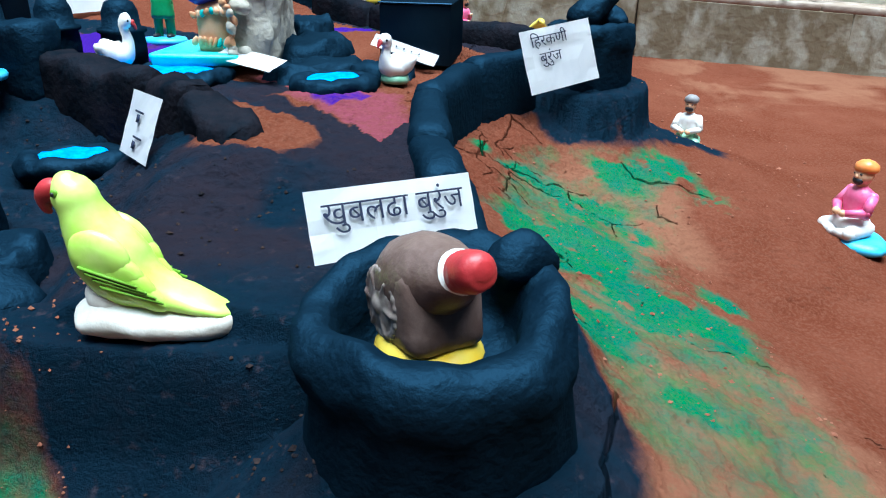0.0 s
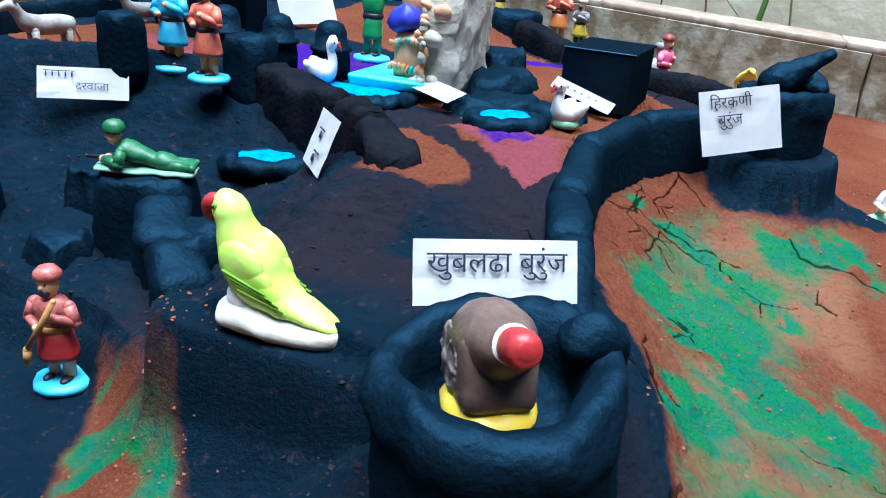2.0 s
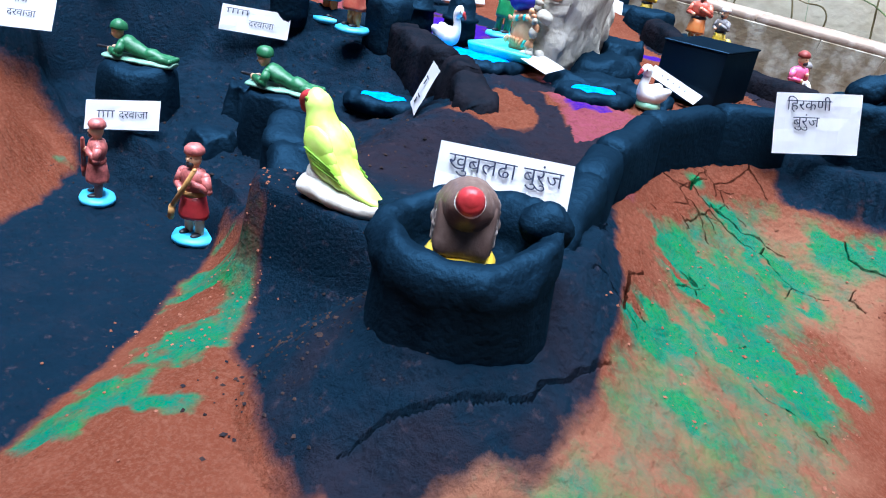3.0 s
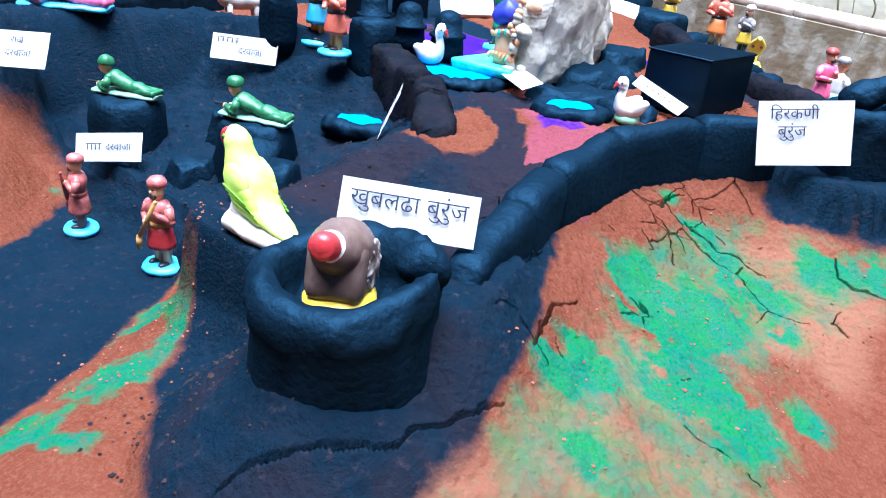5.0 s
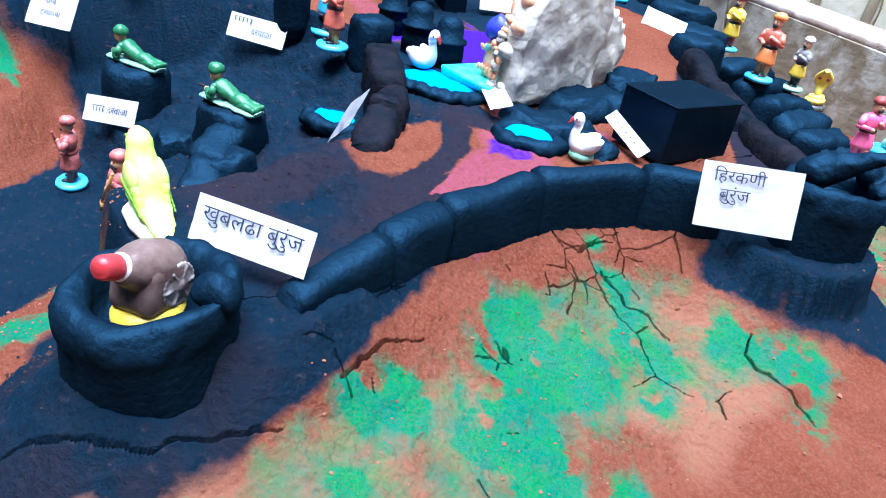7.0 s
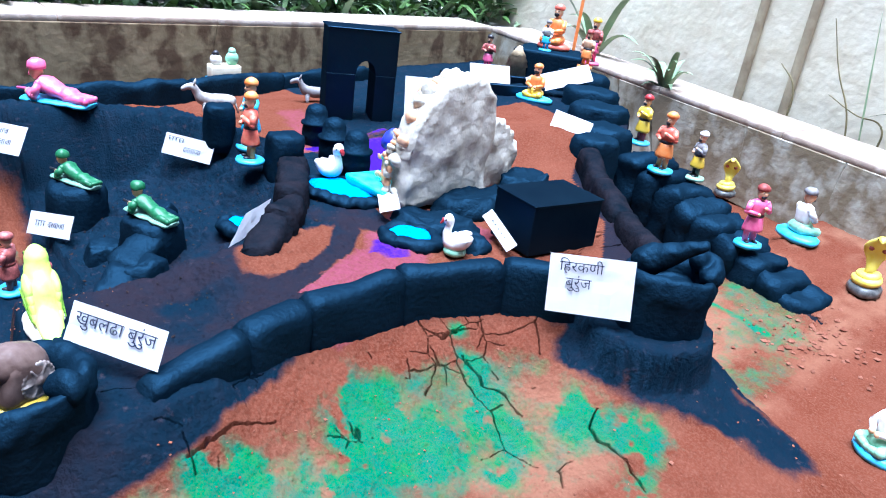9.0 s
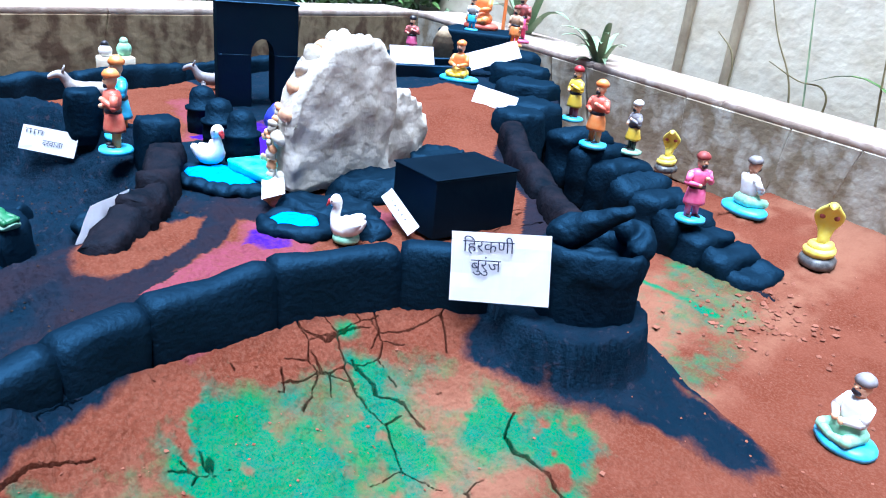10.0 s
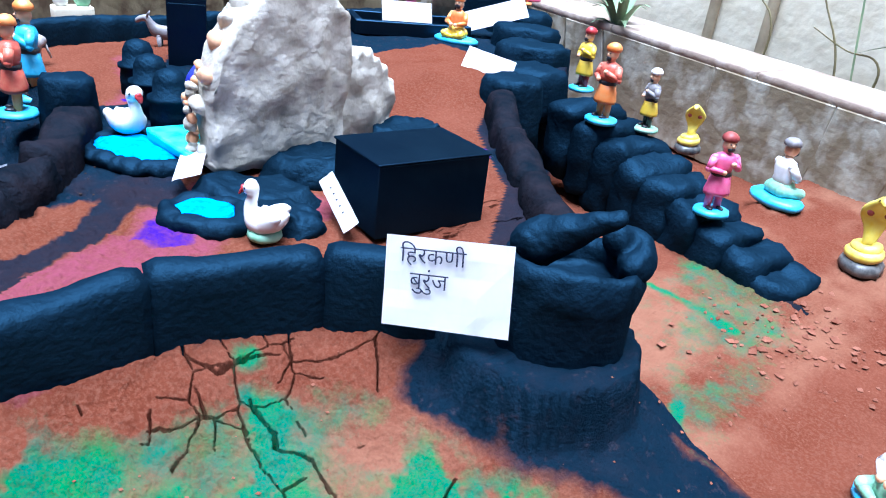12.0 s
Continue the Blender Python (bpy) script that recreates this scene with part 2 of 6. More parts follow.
def land(X, Y):
    """Height of the bare earth."""
    g = ground_level(X, Y)
    ins = inside(X, Y, FORT)
    d_all, _ = seg_dist(X, Y, FORT, True)
    d_cliff, _ = seg_dist(X, Y, CLIFF)
    # slopes outside the wall
    d_out = np.where(ins, 0, d_all)
    prof = np.interp(d_out, [0, 0.03, 0.12, 0.22, 0.30, 0.55], [0.185, 0.172, 0.115, 0.078, 0.058, 0.0])
    prof_back = np.interp(d_out, [0, 0.02, 0.07, 0.16], [0.20, 0.16, 0.05, 0.0])
    wb = sm(1.24, 1.34, Y - 0.15 * (X - 0.3))
    z_right = np.maximum(g * (wb + (1 - wb) * sm(0.25, 0.5, d_out)) + prof * (1 - wb) + prof_back * wb, -0.01)
    ledge = 0.203 + 0.010 * (vnoise(X, Y, 24, 3, 0.6, 71) - 0.5) - 0.22 * sm(0.098, 0.122, np.hypot(X - 0.222, (Y - 1.165) * 1.05) + 0.02 * (vnoise(X, Y, 18, 3, 0.6, 73) - 0.5))
    spur_d, spur_t = seg_dist(X, Y, [(0.285, 1.22), (0.33, 1.265), (0.385, 1.29)])
    spur = (0.17 - 0.16 * spur_t) - 0.22 * sm(0.006, 0.05, spur_d)
    z_right = np.maximum(z_right, np.maximum(ledge, spur))
    right = sm(-0.03, 0.02, X)
    # the low road and the banks on the near side
    d_rr, _ = seg_dist(X, Y, ROAD_RIGHT)
    d_rl, _ = seg_dist(X, Y, ROAD_LEFT)
    on_road = inside(X, Y, ROAD_RIGHT + ROAD_LEFT[::-1])
    left_of = X < np.interp(Y, [-0.2, 0.10, 0.28, 0.42, 0.53, 0.57], [-0.5, -0.55, -0.62, -0.70, -0.78, -0.84])
    bank = np.where(left_of, np.interp(d_rl, [0, 0.03, 0.10, 0.22, 0.5], [0, 0.02, 0.085, 0.13, 0.16]), 0)
    strip = np.where(~on_road & ~left_of, np.interp(d_rr, [0, 0.05, 0.12, 0.2], [0.0, 0.03, 0.055, 0.06]), 0)
    mound = 0.155 * np.clip(1 - (np.hypot(X - 0.01, Y - 0.355) - 0.075) / 0.15, 0, 1) ** 0.8
    mound = np.maximum(mound, 0.192 - 1.05 * np.maximum(seg_dist(X, Y, [(0.048, 0.40), (0.05, 0.47), (0.035, 0.54)])[0] - 0.018, 0))
    foot = 0.05 * np.exp(-(d_cliff / 0.03) ** 2)
    z_left = np.maximum(bank + strip + foot, mound) - 0.008 * on_road
    z_out = z_left * (1 - right) + np.maximum(z_right, mound) * right
    # inside: the high court, and the low dark one on the near side
    top = 0.222 + 0.05 * np.clip(Y - 1.0, 0, 2) + 0.01 * np.clip(-X - 0.3, 0, 1)
    wl = sm(-0.22, -0.40, X) * sm(0.96, 0.84, Y + 0.25 * np.clip(-X - 0.55, 0, 0.5))
    low = 0.075 + 0.30 * np.clip(d_cliff - 0.02, 0, 0.4) + 0.09 * sm(-0.84, -0.98, X)
    z_in = top * (1 - wl) + np.minimum(low, top) * wl
    z_in = z_in - 0.03 * sm(0.68, 0.58, Y) * (1 - wl)
    par = 0.172 * np.exp(-(np.maximum(seg_dist(X, Y, [(-0.27, 0.435), (-0.12, 0.43)])[0] - 0.03, 0) / 0.03) ** 2)
    z_in = np.maximum(z_in * sm(0.0, 0.03, d_cliff) + (0.07 + 0.08 * sm(-0.84, -0.98, X)) * sm(0.03, 0.0, d_cliff), par)
    z_out = np.maximum(z_out, np.where(X < -0.05, par * (1 - sm(0.0, 0.035, d_cliff)), 0))
    crest_d, crest_t = seg_dist(X, Y, [(-1.03, 0.44), (-1.0, 0.56), (-0.97, 0.74), (-0.87, 0.885), (-0.72, 0.94), (-0.57, 0.985)])
    z_in = np.maximum(z_in, 0.272 - 0.01 * crest_t - 3.0 * np.maximum(crest_d - 0.015, 0) ** 1.35 * 1.6)
    heap = 0.05 * np.exp(-(np.hypot((X + 0.42) / 1.2, Y - 1.62) / 0.12) ** 2)
    z_in = z_in + heap - 0.055 * sm(-0.95, -1.35, X)
    return np.where(ins, z_in, z_out)


def voro_edge(X, Y, scale, seed=0):
    """Distance between the two nearest of scattered cell centres: small along the cracks."""
    u, v = X * scale, Y * scale
    i, j = np.floor(u).astype(int), np.floor(v).astype(int)
    f1, f2 = np.full(X.shape, 9.0), np.full(X.shape, 9.0)
    for a in (-1, 0, 1):
        for b in (-1, 0, 1):
            p, q = i + a, j + b
            cx = p + _TAB[(p + 17 * seed) % 256, (q + 5) % 256]
            cy = q + _TAB[(p + 91) % 256, (q + 31 * seed) % 256]
            d = np.hypot(u - cx, v - cy)
            f2 = np.minimum(np.maximum(d, f1), f2)
            f1 = np.minimum(f1, d)
    return (f2 - f1) / scale


CRACKS = [
    [(-0.003, 0.891), (0.028, 0.878), (0.056, 0.898), (0.052, 0.923), (0.065, 0.960)],
    [(0.087, 0.914), (0.123, 0.919), (0.134, 0.914), (0.161, 0.936), (0.199, 0.938)],
    [(0.012, 0.718), (0.014, 0.76), (0.012, 0.831), (0.004, 0.882)],
    [(0.105, 0.490), (0.095, 0.520), (0.086, 0.558), (0.086, 0.607)],
    [(0.262, 1.023), (0.272, 0.994), (0.289, 0.987), (0.342, 0.990), (0.382, 0.980)],
    [(-0.001, 0.215), (0.015, 0.24), (0.035, 0.255), (0.09, 0.31), (0.115, 0.394), (0.122, 0.417)],
]


def cracks(X, Y):
    """Depth of the drying cracks."""
    wx = X + 0.026 * (vnoise(X, Y, 20, 4, 0.5, 21) - 0.5)
    wy = Y + 0.026 * (vnoise(X, Y, 20, 4, 0.5, 25) - 0.5)
    near = sm(0.42, 0.30, X) * sm(1.55, 1.25, Y) * sm(0.12, 0.22, Y) * sm(-1.3, -1.1, X)
    jx = X + 0.009 * (vnoise(X, Y, 45, 3, 0.6, 51) - 0.5)
    jy = Y + 0.009 * (vnoise(X, Y, 45, 3, 0.6, 55) - 0.5)
    big = np.zeros(X.shape)
    for line in CRACKS:
        d, t = seg_dist(jx, jy, line)
        w = (0.0008 + 0.0008 * np.sin(math.pi * np.clip(t, 0.02, 0.98))) * (0.6 + 0.8 * vnoise(X, Y, 30, 2, 0.5, 61))
        big = np.maximum(big, sm(1.25, 0.55, d / w))
    w1 = 0.0012 * sm(0.52, 0.66, vnoise(X, Y, 7, 3, 0.5, 31))
    w2 = 0.0011 * sm(0.22, 0.08, X) * sm(0.47, 0.60, vnoise(X, Y, 11, 3, 0.5, 37))
    c1 = sm(1.1, 0.7, voro_edge(wx, wy, 10, 1) / np.maximum(w1, 1e-5)) * (w1 > 0.0008)
    c2 = sm(1.1, 0.7, voro_edge(wx, wy, 23, 2) / np.maximum(w2, 1e-5)) * (w2 > 0.0007)
    fine = sm(-0.05, -0.03, X) * sm(0.40, 0.44, Y)
    c1, c2 = c1 * fine, c2 * fine
    return near * np.maximum(np.maximum((0.010 + 0.024 * sm(0.40, 0.46, Y)) * big, 0.022 * c1), 0.014 * c2)


GREEN = [(0.16, 0.71, 0.041), (0.12, 0.70, 0.030), (0.18, 0.80, 0.041), (0.21, 0.65, 0.051), (0.25, 0.64, 0.044), (0.11, 0.91, 0.029),
         (0.17, 0.89, 0.037), (0.21, 0.90, 0.029), (0.12, 0.50, 0.024), (0.32, 0.72, 0.031), (0.25, 1.00, 0.034), (0.25, 0.85, 0.024),
         (0.19, 0.45, 0.018), (0.33, 1.03, 0.040), (0.37, 0.97, 0.033), (0.11, 0.73, 0.050), (0.13, 0.54, 0.025), (0.055, 0.93, 0.012)]


def relief(X, Y):
    left = sm(-0.05, -0.15, X) * sm(1.0, 0.85, Y) * sm(0.50, 0.60, Y)
    spot = sm(0.55, 0.7, vnoise(X, Y, 60, 2, 0.5, 41))
    r = (0.010 + 0.018 * left) * (vnoise(X, Y, 9, 3) - 0.5) + (0.009 + 0.010 * left) * (vnoise(X, Y, 34, 4, 0.6, 3) - 0.5)
    return r + 0.0036 * (vnoise(X, Y, 150, 2, 0.5, 9) - 0.5) + 0.002 * spot * left - cracks(X, Y)


def height(x, y):
    a, b = np.array([float(x)]), np.array([float(y)])
    return float(land(a, b)[0] + relief(a, b)[0])


def axis(stops):
    out = [stops[0][0]]
    for (a, step), (b, _) in zip(stops, stops[1:]):
        n = max(1, round((b - a) / step))
        out += [a + (b - a) * (k + 1) / n for k in range(n)]
    return np.array(out)


def build_ground():
    xs = axis([(-60, 20), (-4, 0.3), (-1.7, 0.014), (-0.9, 0.0050), (-0.2, 0.0030), (-0.07, 0.0010), (0.32, 0.005), (0.8, 0.05), (3, 1), (6, 20), (60, 1)])
    ys = axis([(-60, 20), (-3, 0.3), (-0.3, 0.02), (0.15, 0.0026), (0.42, 0.0012), (1.06, 0.007), (1.9, 0.014), (2.6, 0.3), (5, 20), (60, 1)])
    X, Y = np.meshgrid(xs, ys)
    far = sm(2.0, 4.0, np.hypot(X, Y - 1))
    Z = (land(X, Y) + relief(X, Y)) * (1 - far)
    ny, nx = X.shape
    co = np.stack([X, Y, Z], -1).reshape(-1, 3)
    idx = np.arange(nx * ny).reshape(ny, nx)
    quads = np.stack([idx[:-1, :-1], idx[:-1, 1:], idx[1:, 1:], idx[1:, :-1]], -1).reshape(-1, 4)
    me = bpy.data.meshes.new("ground")
    me.from_pydata(co.tolist(), [], quads.tolist())
    deep = cracks(X, Y)
    four = np.stack([deep[:-1, :-1], deep[:-1, 1:], deep[1:, 1:], deep[1:, :-1]])
    broken = (four.max(0) - four.min(0) > 0.002).reshape(-1)
    me.polygons.foreach_set("use_smooth", ~broken)
    ob = new("ground", me)
    for name, mask in paint_masks(X, Y).items():
        at = me.attributes.new(name, "FLOAT", "POINT")
        at.data.foreach_set("value", np.clip(mask, 0, 1).reshape(-1).astype(np.float32))
    me.materials.append(ground_material())
    return tagged(ob, "red earth landscape painted black with green powder", "ground", kind="structure")


def paint_masks(X, Y):
    ins = inside(X, Y, FORT)
    d_all, _ = seg_dist(X, Y, FORT, True)
    d_front, _ = seg_dist(X, Y, FRONT_WALL)
    sd = np.where(ins, d_all, -d_all)
    wob = 0.05 * (vnoise(X, Y, 14, 3, 0.6, 7) - 0.5)
    black = sm(-0.026, 0.020, sd + wob * 0.5 + 0.012)
    # rock aprons of the two bastions
    a1 = np.hypot(X - 0.0, (Y - 0.33)) + wob
    black = np.maximum(black, sm(0.155, 0.118, a1 + 0.2 * np.maximum(X - 0.05, 0)))
    a2 = np.hypot((X - 0.22) / 1.0, (Y - 1.17) / 0.8) + wob
    black = np.maximum(black, sm(0.168, 0.132, a2))
    black = np.maximum(black, sm(0.062, 0.022, seg_dist(X, Y, [(0.30, 1.15), (0.37, 1.19), (0.45, 1.22)])[0] + wob))
    black = np.maximum(black, sm(0.060, 0.035, seg_dist(X, Y, [(0.18, 1.08), (0.28, 1.11), (0.37, 1.18)])[0] + wob))
    FOOT = [(-0.355, 0.51), (-0.25, 0.385), (-0.185, 0.295), (-0.11, 0.25), (-0.04, 0.20), (0.05, 0.16), (0.08, 0.30), (-0.04, 0.45)]
    d_foot = seg_dist(X, Y, FOOT, True)[0]
    black = np.maximum(black, sm(-0.014, 0.012, np.where(inside(X, Y, FOOT), d_foot, -d_foot) + wob * 0.7))
    # the dark road on the near side
    road = inside(X, Y, ROAD_RIGHT + ROAD_LEFT[::-1])
    d_r = np.minimum(seg_dist(X, Y, ROAD_RIGHT)[0], seg_dist(X, Y, ROAD_LEFT)[0])
    black = np.maximum(black, sm(-0.01, 0.012, np.where(road, d_r, -d_r) + wob * 0.5))
    sp_d, _ = seg_dist(X, Y, [(0.285, 1.22), (0.33, 1.265), (0.38, 1.29)])
    black = np.maximum(black, sm(0.042, 0.026, sp_d + wob * 0.7))
    black = np.maximum(black, sm(0.055, 0.04, seg_dist(X, Y, [(0.065, 0.36), (0.065, 0.43), (0.03, 0.53), (-0.005, 0.64)])[0] + wob * 0.8))
    # red earth inside
    red = np.maximum(sm(0.105, 0.085, np.hypot((X + 0.180) / 0.95, (Y - 0.82) / 1.35) + wob * 0.6),
                     inside(X, Y, [(-0.21, 1.0), (-0.14, 0.88), (-0.06, 0.72), (-0.02, 0.86), (0.03, 1.02), (0.1, 1.2), (-0.02, 1.36), (-0.22, 1.5), (-0.5, 1.9), (-0.75, 1.9), (-0.75, 1.5), (-0.3, 1.3), (-0.3, 1.02)]) * 1.0)
    red = np.maximum(red, inside(X, Y, [(-0.64, 0.99), (-0.6, 1.14), (-0.85, 1.24), (-1.02, 1.36), (-1.38, 1.42), (-1.46, 1.22), (-1.40, 0.96), (-1.1, 0.90), (-0.86, 0.90)]) * 1.0)
    red = np.maximum(red, inside(X, Y, [(-1.07, 0.45), (-1.20, 0.45), (-1.26, 0.97), (-1.08, 0.95), (-1.04, 0.80)]) * 1.0)
    violet_mat = inside(X, Y, [(-0.36, 1.10), (-0.36, 1.30), (-0.70, 1.34), (-0.64, 1.08)]) * sm(0.0, 0.02, wob + 0.02)
    black = black * (1 - np.clip(red, 0, 1)) * (1 - violet_mat)
    # the dark lane between the red patch and the pink court
    lane = seg_dist(X, Y, [(-0.27, 0.945), (-0.215, 0.905), (-0.172, 0.868), (-0.127, 0.80), (-0.095, 0.722), (-0.083, 0.655)])[0]
    black = np.maximum(black, sm(0.025, 0.017, lane + wob * 0.35))
    pink = sm(0.075, 0.035, seg_dist(X, Y, [(-0.05, 0.74), (-0.11, 0.92), (-0.2, 1.04), (-0.12, 1.10)])[0] + wob) * (1 - black)
    pink = np.maximum(pink, 0.8 * sm(0.06, 0.02, seg_dist(X, Y, [(-0.55, 1.02), (-0.66, 1.12), (-0.9, 1.2)])[0] + wob) * (1 - black))
    violet = sm(0.045, 0.02, np.hypot(X + 0.13, Y - 0.93) + wob) * 0.8
    violet = np.maximum(violet, sm(0.02, 0.008, seg_dist(X, Y, [(-0.14, 1.44), (-0.22, 1.42), (-0.3, 1.40)])[0] + wob * 0.5))
    violet = np.maximum(violet, violet_mat)
    # green powder strewn on the slopes
    gn = vnoise(X, Y, 9, 4, 0.55, 11)
    slope = (~ins) * sm(0.06, 0.10, d_all) * sm(0.55, 0.42, d_all) * sm(0.36, 0.28, X + 0.0 * Y) * sm(0.03, 0.09, X)
    blots = np.zeros(X.shape)
    for gx, gy, gr in GREEN:
        blots = np.maximum(blots, np.exp(-((np.hypot(X - gx, Y - gy) + 0.7 * wob) / gr) ** 2))
    green = np.clip(blots * 1.5 * sm(0.25, 0.55, vnoise(X, Y, 30, 4, 0.65, 19)) + (0.22 + 0.34 * sm(0.38, 0.6, gn)) * slope, 0, 1)
    strip = sm(0.09, 0.05, seg_dist(X, Y, [(-0.40, 0.50), (-0.31, 0.375), (-0.245, 0.27), (-0.19, 0.12), (-0.15, -0.1)])[0] + wob)
    green = np.maximum(green, strip * 0.85 * sm(0.48, 0.66, vnoise(X, Y, 16, 4, 0.6, 13)))
    bankg = sm(-0.74, -0.82, X) * sm(0.66, 0.55, Y)
    green = np.maximum(green, bankg * sm(0.5, 0.62, vnoise(X, Y, 10, 4, 0.6, 17)))
    green = np.maximum(green, 0.9 * sm(0.020, 0.006, seg_dist(X, Y, [(0.057, 1.671), (0.118, 1.677), (0.213, 1.667)])[0] + wob * 0.4))
    green = np.maximum(green, 0.9 * sm(0.018, 0.006, seg_dist(X, Y, [(0.252, 1.459), (0.382, 1.244), (0.414, 1.234)])[0] + wob * 0.4))
    green = np.maximum(green, 0.9 * np.exp(-(np.hypot(X - 0.073, Y - 1.784) / 0.03) ** 2))
    green = green * sm(-0.45, -0.2, Y) * sm(-1.6, -1.45, X)
    # pale dry sand down the slope, and brown dust on the black court
    tan = sm(0.05, 0.16, d_all + wob) * (~ins) * sm(0.40, 0.30, X) * sm(0.0, 0.06, X) * sm(0.30, 0.62, vnoise(X, Y, 6, 4, 0.6, 81))
    tan = np.maximum(tan, sm(1.72, 2.0, Y - 0.25 * (X - 0.9) + 2 * wob) * sm(0.45, 0.8, X) * sm(0.30, 0.55, vnoise(X, Y, 7, 4, 0.6, 87)))
    dust = sm(-0.52, -0.36, X + wob) * sm(0.44, 0.52, Y) * ins * sm(0.30, 0.55, vnoise(X, Y, 8, 4, 0.6, 83))
    dust = np.maximum(dust, 0.6 * sm(0.17, 0.10, np.hypot(X - 0.03, Y - 0.30)) * sm(0.40, 0.6, vnoise(X, Y, 10, 4, 0.6, 85)))
    return {"black": black, "green": green * (1 - black), "pink": pink, "violet": violet, "tan": tan, "dust": dust}


def ground_material():
    m = bpy.data.materials.new("painted_earth")
    m.use_nodes = True
    nt = m.node_tree
    L, N = nt.links.new, nt.nodes.new
    b = nt.nodes["Principled BSDF"]
    b.inputs["Roughness"].default_value, b.inputs["Specular IOR Level"].default_value = 0.95, 0.0
    geo = N("ShaderNodeNewGeometry")

    def noise_node(scale, detail=8, rough=0.6):
        n = N("ShaderNodeTexNoise")
        n.inputs["Scale"].default_value, n.inputs["Detail"].default_value, n.inputs["Roughness"].default_value = scale, detail, rough
        L(geo.outputs["Position"], n.inputs["Vector"])
        return n.outputs["Fac"]

    def ramp(v, lo, hi):
        r = N("ShaderNodeMapRange")
        r.inputs["From Min"].default_value, r.inputs["From Max"].default_value = lo, hi
        L(v, r.inputs["Value"])
        return r.outputs["Result"]

    def mix(f, a, c):
        x = N("ShaderNodeMix")
        x.data_type = "RGBA"
        L(f, x.inputs["Factor"])
        for sock, val in (("A", a), ("B", c)):
            if isinstance(val, tuple):
                x.inputs[sock].default_value = (*val, 1)
            else:
                L(val, x.inputs[sock])
        return x.outputs["Result"]

    def mask(name, lo, hi, rag, scale):
        at = N("ShaderNodeAttribute")
        at.attribute_name = name
        n = noise_node(scale, 9, 0.7)
        ad = N("ShaderNodeMath")
        ad.operation = "MULTIPLY_ADD"
        L(n, ad.inputs[0])
        ad.inputs[1].default_value = rag
        L(at.outputs["Fac"], ad.inputs[2])
        return ramp(ad.outputs[0], lo + rag * 0.5, hi + rag * 0.5)

    earth = mix(ramp(noise_node(7), 0.35, 0.7), (0.100, 0.026, 0.0140), (0.140, 0.044, 0.025))
    earth = mix(ramp(noise_node(240, 6, 0.7), 0.45, 0.75), earth, (0.165, 0.066, 0.040))
    earth = mix(mask("tan", 0.2, 1.3, 0.8, 40), earth, (0.215, 0.100, 0.060))
    speck = ramp(noise_node(420, 4, 0.7), 0.36, 0.62)
    gm = N("ShaderNodeMath")
    gm.operation = "MULTIPLY"
    L(mask("green", 0.26, 0.88, 1.5, 38), gm.inputs[0])
    gx = N("ShaderNodeMath")
    gx.operation = "MULTIPLY_ADD"
    L(speck, gx.inputs[0])
    gx.inputs[1].default_value, gx.inputs[2].default_value = 0.25, 0.75
    L(gx.outputs[0], gm.inputs[1])
    greenc = mix(ramp(noise_node(30), 0.4, 0.65), (0.0004, 0.120, 0.072), (0.002, 0.140, 0.046))
    col = mix(gm.outputs[0], earth, greenc)
    col = mix(mask("pink", 0.35, 1.5, 1.4, 90), col, (0.20, 0.045, 0.080))
    col = mix(mask("violet", 0.3, 0.9, 1.0, 80), col, (0.035, 0.010, 0.18))
    blackc = mix(ramp(noise_node(20), 0.35, 0.7), BLACK, (0.0009, 0.0026, 0.0050))
    blackc = mix(ramp(noise_node(16, 9, 0.7), 0.5, 0.68), blackc, (0.0035, 0.0035, 0.0055))
    blackc = mix(ramp(noise_node(75, 8, 0.7), 0.58, 0.74), blackc, (0.036, 0.021, 0.022))
    blackc = mix(mask("dust", 0.0, 1.7, 1.3, 45), blackc, (0.019, 0.010, 0.012))
    blackm = mask("black", 0.15, 0.85, 0.9, 70)
    col = mix(blackm, col, blackc)
    L(col, b.inputs["Base Color"])
    bp = N("ShaderNodeBump")
    bp.inputs["Strength"].default_value, bp.inputs["Distance"].default_value = 0.8, 0.006
    L(noise_node(170, 9, 0.7), bp.inputs["Height"])
    L(bp.outputs["Normal"], b.inputs["Normal"])
    sheen(m, NAVY, 0.75)
    polish = nt.nodes["Glossy BSDF"].inputs["Color"]
    L(mix(blackm, (0.0, 0.0, 0.0), mix(mask("dust", 0.0, 1.7, 1.3, 45), NAVY, (0.004, 0.006, 0.009))), polish)
    return m


ground = build_ground()


# ---- kerbs and house wall ----
KR0, KC, KL = Vector((1.6, 2.22, 0.0)), Vector((-1.50, 2.47, 0.0)), Vector((-1.62, -0.6, 0.0))


